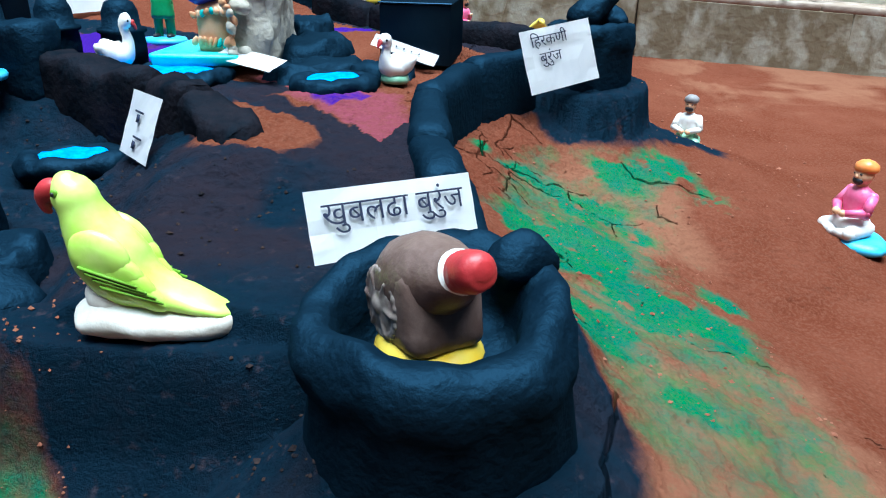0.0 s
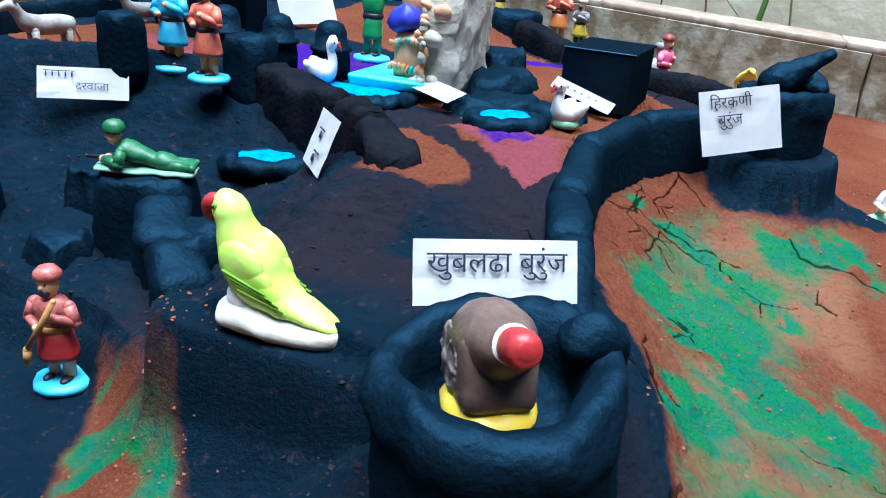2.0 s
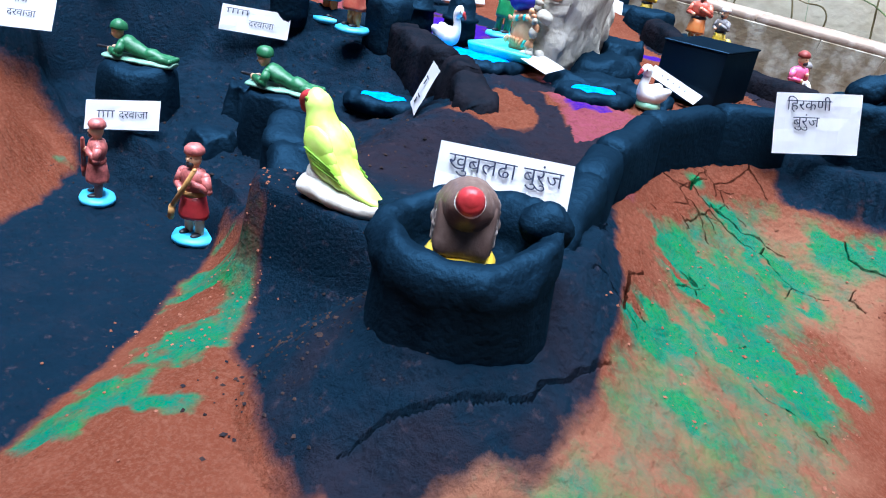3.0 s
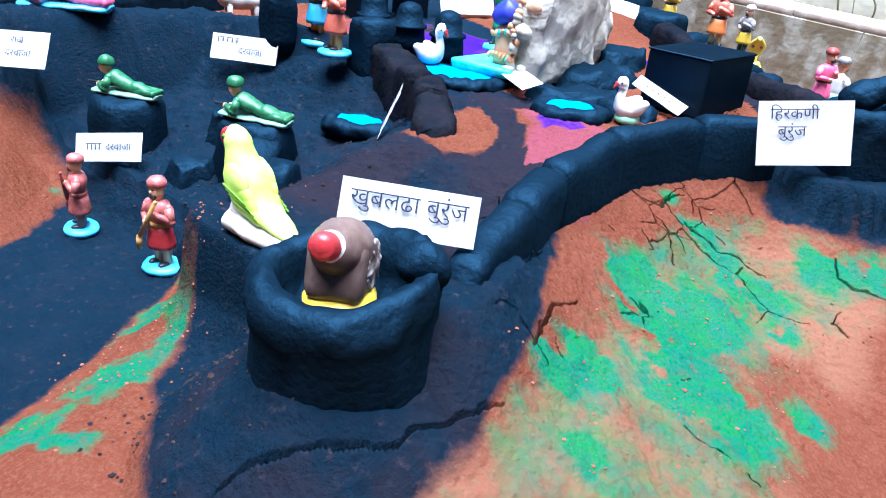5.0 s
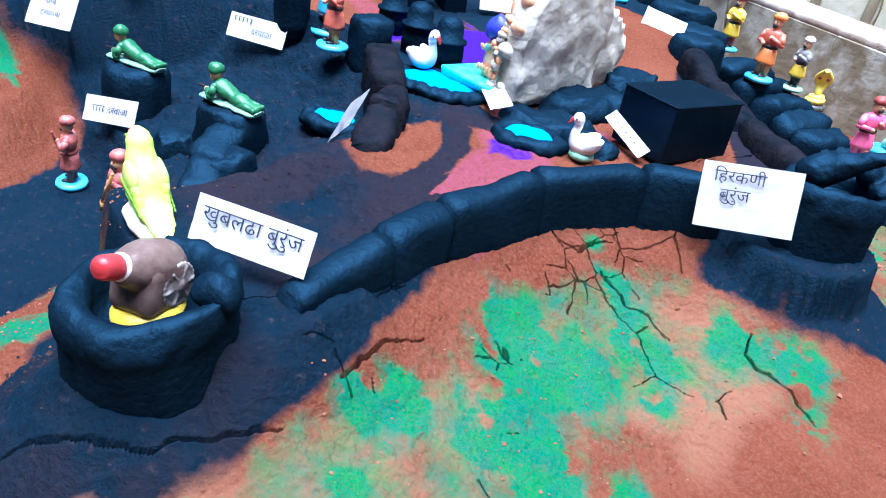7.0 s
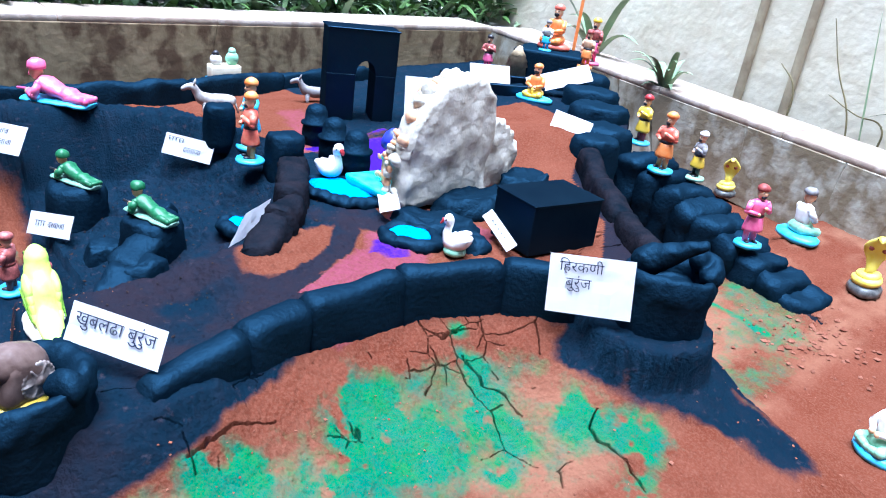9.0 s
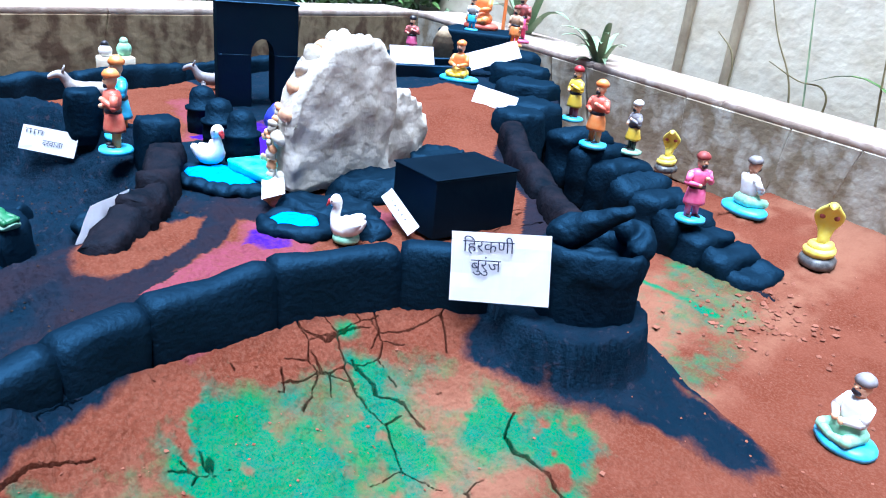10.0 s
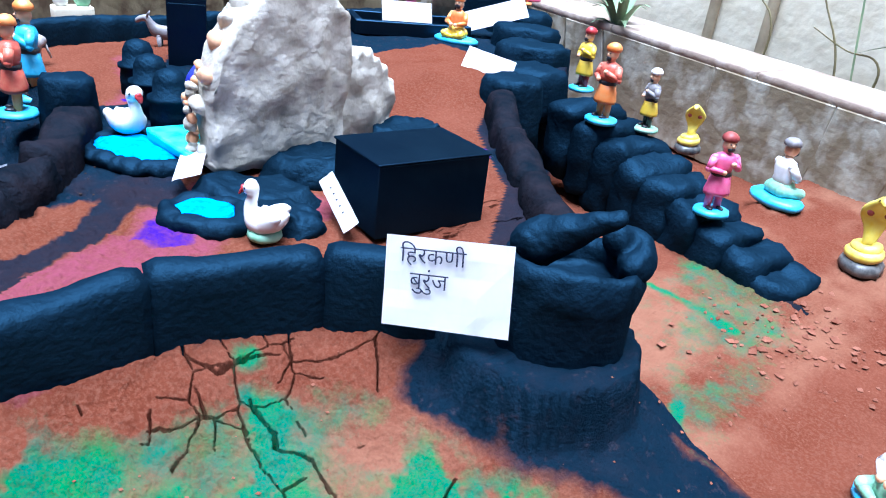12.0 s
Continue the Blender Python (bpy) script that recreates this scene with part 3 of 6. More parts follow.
def stone_kerb(name, a, b, z0a, z0b, za, zb, out, label, stone):
    """A low wall of upright stone slabs under a flat coping; a and b on its inner face."""
    root = thing(name, Matrix.Translation((0, 0, 0)), label, "kerb", kind="structure")
    d = (b - a)
    n = Vector(out).normalized()
    bm = bmesh.new()
    th = 0.22
    vs = []
    for p, z0, z1 in ((a, z0a, za), (b, z0b, zb)):
        for off in (0.012, th - 0.01):
            for z in (z0 - 0.25, z1 - 0.02):
                q = p + n * off
                vs.append(bm.verts.new((q.x, q.y, z)))
    for f in ((0, 1, 5, 4), (2, 6, 7, 3), (1, 3, 7, 5), (0, 4, 6, 2), (0, 2, 3, 1), (4, 5, 7, 6)):
        bm.faces.new([vs[i] for i in f])
    part("core", bm, stone, root, smooth=False)
    rnd = random.Random(len(name))
    L = d.length
    u = d.normalized()
    lo = hi = 0.0
    while lo < L:
        w = rnd.choice((0.16, 0.28, 0.42, 0.55)) * rnd.uniform(0.85, 1.15)
        lo2, hi2 = lo + w, lo + w + rnd.uniform(-0.07, 0.07)
        if L - lo2 < 0.08:
            lo2 = hi2 = L
        mid = rnd.uniform(0.3, 0.7)
        sag = [(lo + hi) / 2 + rnd.uniform(-0.012, 0.012), (lo2 + hi2) / 2 + rnd.uniform(-0.012, 0.012)]
        proud = rnd.uniform(0.0, 0.006)
        bm = bmesh.new()
        faces = []
        for off in (-0.004 - proud, 0.016):
            ring = []
            for q, v in ((lo + 0.001, 0), (lo2 - 0.001, 0), (sag[1] - 0.001, mid), (hi2 - 0.001, 1), (hi + 0.001, 1), (sag[0] + 0.001, mid)):
                f = min(max(q / L, 0), 1)
                z0, z1 = z0a + (z0b - z0a) * f - 0.08, za + (zb - za) * f - 0.020
                p = a + u * q + n * off
                ring.append(bm.verts.new((p.x, p.y, z0 + (z1 - z0) * v)))
            faces.append(ring)
        bm.faces.new(faces[0])
        bm.faces.new(faces[1][::-1])
        for k in range(6):
            bm.faces.new((faces[0][k], faces[1][k], faces[1][(k + 1) % 6], faces[0][(k + 1) % 6]))
        bmesh.ops.recalc_face_normals(bm, faces=bm.faces)
        bmesh.ops.bevel(bm, geom=bm.edges[:], offset=0.0025, segments=1, affect="EDGES")
        part("slab", bm, stone, root, smooth=False)
        lo, hi = lo2, hi2
    t = 0.0
    while t < L:
        w = min(rnd.uniform(0.4, 0.7), L - t)
        if w < 0.03:
            break
        f = (t + w / 2) / L
        z1 = za + (zb - za) * f
        p = a + u * (t + w / 2) + n * (th / 2 - 0.004)
        slope = math.degrees(math.atan2(zb - za, L))
        R = Matrix((u.to_3d(), n.to_3d(), Vector((0, 0, 1)))).transposed().to_4x4()
        bm = bmesh.new()
        brick_box(bm, w - 0.002, th + 0.004, 0.024, 0.004, Matrix.Translation((p.x, p.y, z1 - 0.012)) @ R @ pose(0, 0, 0, 0, -slope, 0), seg=1)
        part("coping", bm, M_coping, root)
        t += w
    return root


def stone_material(name, c1, c2, c3, rough=0.75):
    m = mat(name, c1, rough, c2, 13, 0.9, 40, 0.2)
    nt = m.node_tree
    b = nt.nodes["Principled BSDF"]
    src = b.inputs["Base Color"].links[0].from_socket
    oi = nt.nodes.new("ShaderNodeObjectInfo")
    geo = nt.nodes.new("ShaderNodeNewGeometry")
    n = nt.nodes.new("ShaderNodeTexNoise")
    n.inputs["Scale"].default_value, n.inputs["Detail"].default_value = 17, 9
    mp = nt.nodes.new("ShaderNodeMapping")
    mp.inputs["Scale"].default_value = (1, 1, 0.7)
    nt.links.new(geo.outputs["Position"], mp.inputs["Vector"])
    nt.links.new(mp.outputs["Vector"], n.inputs["Vector"])
    ad = nt.nodes.new("ShaderNodeMath")
    ad.operation = "MULTIPLY_ADD"
    nt.links.new(oi.outputs["Random"], ad.inputs[0])
    ad.inputs[1].default_value = 0.16
    nt.links.new(n.outputs["Fac"], ad.inputs[2])
    r = nt.nodes.new("ShaderNodeMapRange")
    r.inputs["From Min"].default_value, r.inputs["From Max"].default_value = 0.52, 0.66
    nt.links.new(ad.outputs[0], r.inputs["Value"])
    x = nt.nodes.new("ShaderNodeMix")
    x.data_type = "RGBA"
    nt.links.new(r.outputs["Result"], x.inputs["Factor"])
    nt.links.new(src, x.inputs["A"])
    x.inputs["B"].default_value = (*c3, 1)
    nt.links.new(x.outputs["Result"], b.inputs["Base Color"])
    return m


M_stone = stone_material("stained_stone_slab", (0.43, 0.42, 0.35), (0.32, 0.28, 0.20), (0.21, 0.17, 0.11))
M_stonebrown = stone_material("brown_stained_stone_slab", (0.27, 0.21, 0.125), (0.18, 0.135, 0.075), (0.095, 0.06, 0.035))
M_coping = stone_material("stone_coping", (0.46, 0.39, 0.33), (0.38, 0.31, 0.26), (0.30, 0.23, 0.18))
kerb_right = stone_kerb("kerb_right", KR0, KC, -0.02, 0.25, 0.21, 0.385, (0.08, 1, 0), "low stained stone kerb with flat coping", M_stone)
kerb_back = stone_kerb("kerb_back", KC, KL, 0.25, 0.22, 0.385, 0.36, (-1, 0.04, 0), "low stained stone kerb beside the red earth", M_stonebrown)


def house_wall():
    bm = bmesh.new()
    a, b = Vector((2.6, 2.52, 0)), Vector((-2.2, 2.92, 0))
    u = (b - a).normalized()
    n = Vector((u.y, -u.x, 0))
    R = Matrix((u, -n if n.y < 0 else n, Vector((0, 0, 1)))).transposed().to_4x4()
    c = (a + b) / 2
    brick_box(bm, (b - a).length, 0.2, 2.6, 0.004, Matrix.Translation((c.x, c.y + 0.12, 1.2)) @ R)
    return tagged(link_bm("wall_house", bm, M_cream, smooth=False), "rough cream lime-washed plaster wall", "wall", kind="structure")


house_wall()


def blocker_wall(name, x, y, sx, sy):
    """Unseen plain wall, added behind the walk to keep low sky light off the fort."""
    bm = bmesh.new()
    brick_box(bm, sx, sy, 2.7, 0.004, pose(x, y, 1.25))
    return tagged(link_bm(name, bm, M_blocker, smooth=False), "unseen dark wall added to block low light", "wall", kind="structure")


# added light blockers out of view, kept dark so little light bounces back
M_blocker = mat("dark_light_blocker", (0.12, 0.11, 0.09), 0.9, (0.07, 0.065, 0.05), 6, 0.6, 30, 0.1)
blocker_wall("blocker_near", 0.6, -1.5, 8.4, 0.2)
blocker_wall("blocker_side", 3.2, 0.55, 0.2, 3.8)


# ---- walls of the toy fort ----
def mud_segment(a, b, w, h0, h1, top, seed, parent, mat_=None, worn=1.0):
    """One length of mud wall from a to b with rounded edges and worn ends."""
    a, b = Vector(a), Vector(b)
    d = b - a
    u = d.normalized()
    n = Vector((-u.y, u.x))
    bm = bmesh.new()
    N = max(4, int(d.length / 0.012))
    prof = [(-0.60, 0.0), (-0.57, 0.50), (-0.545, 0.82), (-0.50, 0.92), (-0.40, 0.975), (-0.2, 0.998), (0.0, 1.004), (0.2, 0.998), (0.40, 0.975), (0.50, 0.92), (0.545, 0.82), (0.57, 0.5), (0.60, 0.0)]
    rings = []
    for k in range(N + 1):
        t = k / N
        e = min(t, 1 - t) * d.length
        sh = 1 - 0.07 * max(0, 1 - e / 0.006)
        p = a + d * t
        zt = top[0] + (top[1] - top[0]) * t
        z0 = h0 + (h1 - h0) * t
        ring = []
        for s, q in prof:
            off = n * (s * w * sh)
            ring.append(bm.verts.new((p.x + off.x, p.y + off.y, z0 + (zt - z0) * q * (1 - 0.5 * (1 - sh)))))
        rings.append(ring)
    for p, q in zip(rings, rings[1:]):
        for k in range(len(prof) - 1):
            bm.faces.new((p[k], q[k], q[k + 1], p[k + 1]))
    bm.faces.new(rings[0])
    bm.faces.new(rings[-1][::-1])
    bmesh.ops.recalc_face_normals(bm, faces=bm.faces)
    rough_up(bm, 0.005 * worn, 16, seed)
    rough_up(bm, 0.0015 * worn, 70, seed + 3)
    return part("wall_length", bm, mat_ or M_black, parent)


def mud_wall(name, line, widths, tops, base, label, mat_=None, worn=1.0):
    root = thing(name, Matrix(), label, "toy wall")
    for i, (a, b) in enumerate(zip(line, line[1:])):
        d = (Vector(b) - Vector(a)).normalized() * 0.0015
        mud_segment(Vector(a) + d, Vector(b) - d, widths[i], base[i], base[i + 1], (tops[i], tops[i + 1]), i * 3.1, root, mat_, worn)
    return root


mud_wall("mud_wall", FRONT_WALL, [0.038, 0.042, 0.042, 0.042, 0.042], [0.208, 0.232, 0.242, 0.251, 0.258, 0.262], [0.10] * 6, "black-painted mud rampart with rounded top joined in lengths")
mud_wall("mud_wall", BACK_WALL, [0.040, 0.044, 0.042], [0.27, 0.27, 0.285, 0.31], [0.10, 0.12, 0.15, 0.18], "worn black mud rampart behind the black box", M_mudworn, 1.6)


def bastion(x, y, r, z0, z1, zf, label, flare=1.25, seed=0, lean=0.0):
    root = thing("bastion", pose(x, y, 0), label, "toy bastion")
    bm = bmesh.new()
    prof = [(r * flare, z0), (r * (1 + flare) / 2, z0 + (z1 - z0) * 0.35), (r * 0.99, z1 - 0.040), (r * 1.03, z1 - 0.028), (r * 1.035, z1 - 0.014), (r * 0.98, z1 - 0.003), (r * 0.88, z1), (r * 0.74, z1 - 0.004), (r * 0.67, z1 - 0.016), (r * 0.66, zf), (r * 0.3, zf - 0.002)]
    lathe(bm, prof, seg=44, wob=0.07, freq=1.2)
    bmesh.ops.recalc_face_normals(bm, faces=bm.faces)
    bmesh.ops.subdivide_edges(bm, edges=bm.edges[:], cuts=1, use_grid_fill=True)
    rough_up(bm, 0.010, 16, seed)
    rough_up(bm, 0.0035, 60, seed + 2)
    for v in bm.verts:
        v.co.z += lean * (v.co.y * 0.9 + v.co.x * 0.4) * min(1, max(0, (v.co.z - z0) / (z1 - z0)))
    part("tower", bm, M_black, root)
    return root


b1 = bastion(0.0, 0.357, 0.073, 0.02, 0.240, 0.198, "round black mud bastion with a toy cannon in its hollow top", 1.22, 2, 0.16)
b2 = bastion(0.230, 1.18, 0.066, 0.10, 0.292, 0.268, "round black mud bastion beside a white paper sign", 1.08, 9)


# ---- paper signs ----
def sign(tl, tr, bl, lines=(), label="", bars=None):
    """A sheet of paper by three of its corners, leaning on what stands behind it."""
    tl, tr, bl = Vector(tl), Vector(tr), Vector(bl)
    u, v = (tr - tl), (bl - tl)
    w, h = u.length, v.length
    u.normalize()
    n = u.cross(v).normalized()
    v = n.cross(u).normalized()
    m = Matrix((u, -v, -n)).transposed().to_4x4()
    m.translation = tl + u * (w / 2) + v * (h / 2)
    root = thing("paper_sign", m, label or "white paper sign with handwriting leaning on black mud", "sign", "paper signs")
    bm = bmesh.new()
    nx, ny = 8, 5
    g = [[bm.verts.new(((i / nx - 0.5) * w, (j / ny - 0.5) * h, 0.0015 * noise.noise(Vector((i * 0.5, j * 0.7, w * 90 + tl.x * 50))) )) for i in range(nx + 1)] for j in range(ny + 1)]
    for j in range(ny):
        for i in range(nx):
            bm.faces.new((g[j][i], g[j][i + 1], g[j + 1][i + 1], g[j + 1][i]))
    res = bmesh.ops.solidify(bm, geom=bm.faces[:], thickness=0.0006)
    part("sheet", bm, M_paper, root, smooth=False)
    for txt, x, y, size in lines:
        cu = bpy.data.curves.new("writing", "FONT")
        cu.body, cu.size, cu.extrude, cu.offset = txt, size, 0.0002, -0.00012
        cu.align_x = "CENTER"
        tmp = bpy.data.objects.new("tmp", cu)
        scene.collection.objects.link(tmp)
        me = bpy.data.meshes.new_from_object(tmp.evaluated_get(bpy.context.evaluated_depsgraph_get()))
        bpy.data.objects.remove(tmp)
        me.name = "writing"
        me.materials.clear()
        me.materials.append(M_ink)
        ob = new("writing", me)
        ob.parent = root
        ob.matrix_basis = pose(x * w, y * h, 0.0022)
        ob["label"] = "hand-lettered dark blue words"
    for x, y, bw, bh in (bars or ()):
        bm = bmesh.new()
        brick_box(bm, bw * w, bh * h, 0.0004, 0, pose(x * w, y * h, 0.0022))
        part("writing", bm, M_ink, root)
    return root


sign((-0.086, 0.440, 0.266), (0.021, 0.507, 0.260), (-0.077, 0.423, 0.223), [("खुबलढा बुरुंज", 0, 0.0, 0.022)], "white paper sign with two handwritten words behind the bastion")
sign((0.106, 1.050, 0.290), (0.212, 1.115, 0.305), (0.128, 1.033, 0.207), [("िहरकणी", -0.12, 0.22, 0.022), ("बुरुंज", -0.14, -0.05, 0.022)], "white paper sign with two handwritten lines on the bastion")


# ---- black mud pieces of the fort ----
def mud_lump(name, x, y, z0, r, h, label, category, seg=22, taper=0.88, seed=0.0, sx=1.0, rz=0, rough=0.006, group=""):
    bm = bmesh.new()
    prof = [(r, 0), (r * (1 + taper) / 2, h * 0.5), (r * taper, h * 0.88), (r * taper * 0.88, h * 0.98), (r * taper * 0.5, h)]
    lathe(bm, prof, seg=seg, sx=sx, wob=0.08, freq=1.5)
    bmesh.ops.subdivide_edges(bm, edges=bm.edges[:], cuts=1, use_grid_fill=True)
    rough_up(bm, rough, 30, seed)
    rough_up(bm, rough * 0.4, 90, seed + 1)
    ob = link_bm(name, bm, M_black)
    ob.matrix_world = pose(x, y, z0, 0, 0, rz)
    return tagged(ob, label, category, group)


def cushion(bm, a, b, r, seed, flat=0.7):
    """A rolled lump of mud from a to b."""
    a, b = Vector(a), Vector(b)
    limb(bm, a, b, r, r * 0.8, 0, 12)


def fuse(bm, voxel):
    """The lumps of bm kneaded into one closed skin."""
    me = bpy.data.meshes.new("lumps")
    bm.to_mesh(me)
    bm.free()
    tmp = bpy.data.objects.new("tmp", me)
    scene.collection.objects.link(tmp)
    md = tmp.modifiers.new("knead", "REMESH")
    md.mode, md.voxel_size = "VOXEL", voxel
    got = bpy.data.meshes.new_from_object(tmp.evaluated_get(bpy.context.evaluated_depsgraph_get()))
    bpy.data.objects.remove(tmp)
    out = bmesh.new()
    out.from_mesh(got)
    bpy.data.meshes.remove(got)
    return out


def bastion_tops():
    # raised lump on the near bastion's rim
    bm = bmesh.new()
    blob(bm, (0.048, 0.034, 0.243), (0.022, 0.017, 0.020), 0, (0, 0, 30))
    rough_up(bm, 0.006, 45, 4)
    part("rim_lump", bm, M_black, b1)
    # curled horns of mud on the far bastion
    bm = bmesh.new()
    limb(bm, (-0.020, -0.034, 0.302), (0.047, -0.008, 0.346), 0.025, 0.008, 0, 14)
    bm = fuse(bm, 0.003)
    rough_up(bm, 0.003, 50, 5)
    part("merlon", bm, M_black, b2)
    bm = bmesh.new()
    for k in range(9):
        a = -20 + k * 24
        blob(bm, (0.036 + 0.014 * math.cos(radians(a)), 0.036 + 0.018 * math.sin(radians(a)), 0.288 + 0.002 * k), (0.016, 0.016, 0.018))
    bm = fuse(bm, 0.003)
    rough_up(bm, 0.003, 50, 6)
    part("merlon", bm, M_black, b2)


bastion_tops()
mud_wall("mud_parapet", [(-1.20, 0.30), (-1.23, 0.72), (-1.26, 1.08), (-1.33, 1.40), (-1.36, 1.75)], [0.035] * 4, [0.25, 0.252, 0.25, 0.25, 0.26], [0.12] * 5, "low black mud parapet along the back kerb", M_black, 2.0)
mud_wall("mud_ridge", [(-0.50, 0.965), (-0.335, 0.87), (-0.262, 0.80), (-0.19, 0.72)], [0.05, 0.046, 0.05], [0.272, 0.256, 0.262, 0.235], [0.14, 0.12, 0.12, 0.14], "worn black mud ridge beside the red earth patch", M_mudworn, 3.2)
mud_wall("mud_ridge", [(-0.47, 0.665), (-0.41, 0.60), (-0.36, 0.555)], [0.06, 0.05], [0.165, 0.145, 0.12], [0.04, 0.04, 0.04], "low black mud ridge curving down from the block", M_black, 2.5)
mud_lump("mud_stump", -0.525, 0.962, 0.20, 0.042, 0.105, "black mud merlon at the end of the ridge", "toy tower", seed=3)
mud_lump("mud_stump", -0.70, 0.905, 0.225, 0.034, 0.100, "black-painted round mud tower on the bank", "toy tower", seed=8, taper=0.95, rough=0.004)
mud_lump("mud_block", -0.755, 0.632, 0.02, 0.062, 0.148, "black mud block under a crawling soldier figure", "toy rock", seed=5, sx=1.15, taper=0.86)
mud_lump("mud_block", -0.50, 0.685, 0.05, 0.058, 0.130, "black mud block under a crawling soldier figure", "toy rock", seed=11, sx=1.2, taper=0.86)
mud_lump("mud_block", -0.405, 0.63, 0.05, 0.05, 0.095, "low black mud lump behind the parrot", "toy rock", seed=15, taper=0.7, rough=0.01)
mud_lump("mud_block", -0.585, 0.63, 0.03, 0.05, 0.075, "low black mud lump on the dark slope", "toy rock", seed=21, taper=0.7, rough=0.01)
mud_lump("mud_block", -0.62, 0.735, 0.05, 0.05, 0.105, "low black mud lump on the dark slope", "toy rock", seed=25, taper=0.7, rough=0.01)
for bx, by, bz, br, bh in ((-0.40, 1.83, 0.2, 0.07, 0.10), (-0.53, 1.98, 0.2, 0.075, 0.115), (-0.66, 2.10, 0.2, 0.075, 0.13), (-0.80, 2.22, 0.2, 0.08, 0.145), (-0.27, 1.63, 0.2, 0.05, 0.12)):
    mud_lump("mud_step", bx, by, bz, br, bh, "black mud step climbing beside the kerb", "toy step", seed=bx * 30, sx=1.25, taper=0.92, rz=25, group="mud steps")
for bx, by in ((-0.667, 1.121), (-0.552, 1.094), (-0.453, 1.083)):
    bm = bmesh.new()
    lathe(bm, [(0.030, 0), (0.031, 0.03), (0.029, 0.048), (0.0335, 0.05), (0.0335, 0.055), (0.026, 0.057), (0.0245, 0.078), (0.019, 0.090), (0.008, 0.095)], seg=26, wob=0.02)
    bmesh.ops.recalc_face_normals(bm, faces=bm.faces)
    ob = link_bm("toy_turret", bm, M_black)
    ob.matrix_world = pose(bx, by, 0.228)
    tagged(ob, "small black domed turret standing on the mud", "toy turret", "domed turrets")


def staircase():
    root = thing("staircase", Matrix(), "flight of black mud steps running down to the red earth", "toy stairs")
    n = 10
    for k in range(n):
        t = k / (n - 1)
        x0 = -0.31 + 0.53 * t
        z1 = 0.255 - 0.205 * t
        w = 0.165 - 0.035 * t
        yc = 1.880 - 0.01 * t
        bm = bmesh.new()
        brick_box(bm, 0.082, w, 0.16, 0.034, pose(0, 0, 0), seg=4)
        bmesh.ops.subdivide_edges(bm, edges=[e for e in bm.edges if e.calc_length() > 0.03], cuts=5, use_grid_fill=True)
        rough_up(bm, 0.012, 16, k * 2.3)
        rough_up(bm, 0.007, 55, k * 1.3)
        ob = part("step", bm, M_mudworn if k == n - 1 else M_black, root)
        ob.matrix_basis = pose(x0 + 0.03, yc, z1 - 0.08, 0, 3, -12 + 3 * math.sin(k * 2.1))


staircase()


# ---- cardboard house and gate ----
def card_box():
    a, b, c = Vector((-0.088, 1.118)), Vector((0.010, 1.112)), Vector((0.032, 1.265))
    ctr = (a + c) / 2
    ang = math.degrees(math.atan2(c.y - b.y, c.x - b.x)) - 90
    root = thing("card_house", pose(ctr.x, ctr.y, 0.232, 0, 0, ang), "glossy black cardboard box house on the red earth", "toy house")
    bm = bmesh.new()
    brick_box(bm, 0.106, 0.150, 0.086, 0.0018, pose(0, 0, 0.043), seg=2)
    part("box_body", bm, M_card, root, smooth=False)
    bm = bmesh.new()
    brick_box(bm, 0.110, 0.154, 0.003, 0.001, pose(0, 0, 0.088), seg=1)
    part("lid", bm, M_card, root, smooth=False)
    return root


card_box()


def gate():
    root = thing("card_gate", pose(-0.82, 1.335, 0.235, 0, 0, 66), "tall black cardboard gate with an arched doorway", "toy gate")
    W, H, D, wo, ho = 0.176, 0.232, 0.085, 0.050, 0.125
    xo = 0.010
    for sx, w, x in ((-1, W / 2 + xo - wo / 2, -W / 2 + (W / 2 + xo - wo / 2) / 2), (1, W / 2 - xo - wo / 2, W / 2 - (W / 2 - xo - wo / 2) / 2)):
        bm = bmesh.new()
        brick_box(bm, w, D, ho, 0.0015, pose(x, 0, ho / 2), seg=1)
        part("pier", bm, M_card, root, smooth=False)
    # head of the gate, cut to a pointed arch
    bm = bmesh.new()
    pts = [(-W / 2, ho), (xo - wo / 2, ho)]
    pts += [(xo + wo / 2 * math.cos(radians(a)) , ho + 0.034 * math.sin(radians(a))) for a in range(165, 0, -15)]
    pts += [(xo + wo / 2, ho), (W / 2, ho), (W / 2, H), (-W / 2, H)]
    fr = [bm.verts.new((x, -D / 2, z)) for x, z in pts]
    bk = [bm.verts.new((x, D / 2, z)) for x, z in pts]
    bm.faces.new(fr)
    bm.faces.new(bk[::-1])
    for i in range(len(pts)):
        j = (i + 1) % len(pts)
        bm.faces.new((fr[j], fr[i], bk[i], bk[j]))
    bmesh.ops.recalc_face_normals(bm, faces=bm.faces)
    part("arch", bm, M_card, root, smooth=False)
    bm = bmesh.new()
    brick_box(bm, W + 0.006, D + 0.006, 0.004, 0.001, pose(0, 0, H + 0.002), seg=1)
    part("top_flap", bm, M_card, root, "curled black card flap", smooth=False)
    return root


gate()


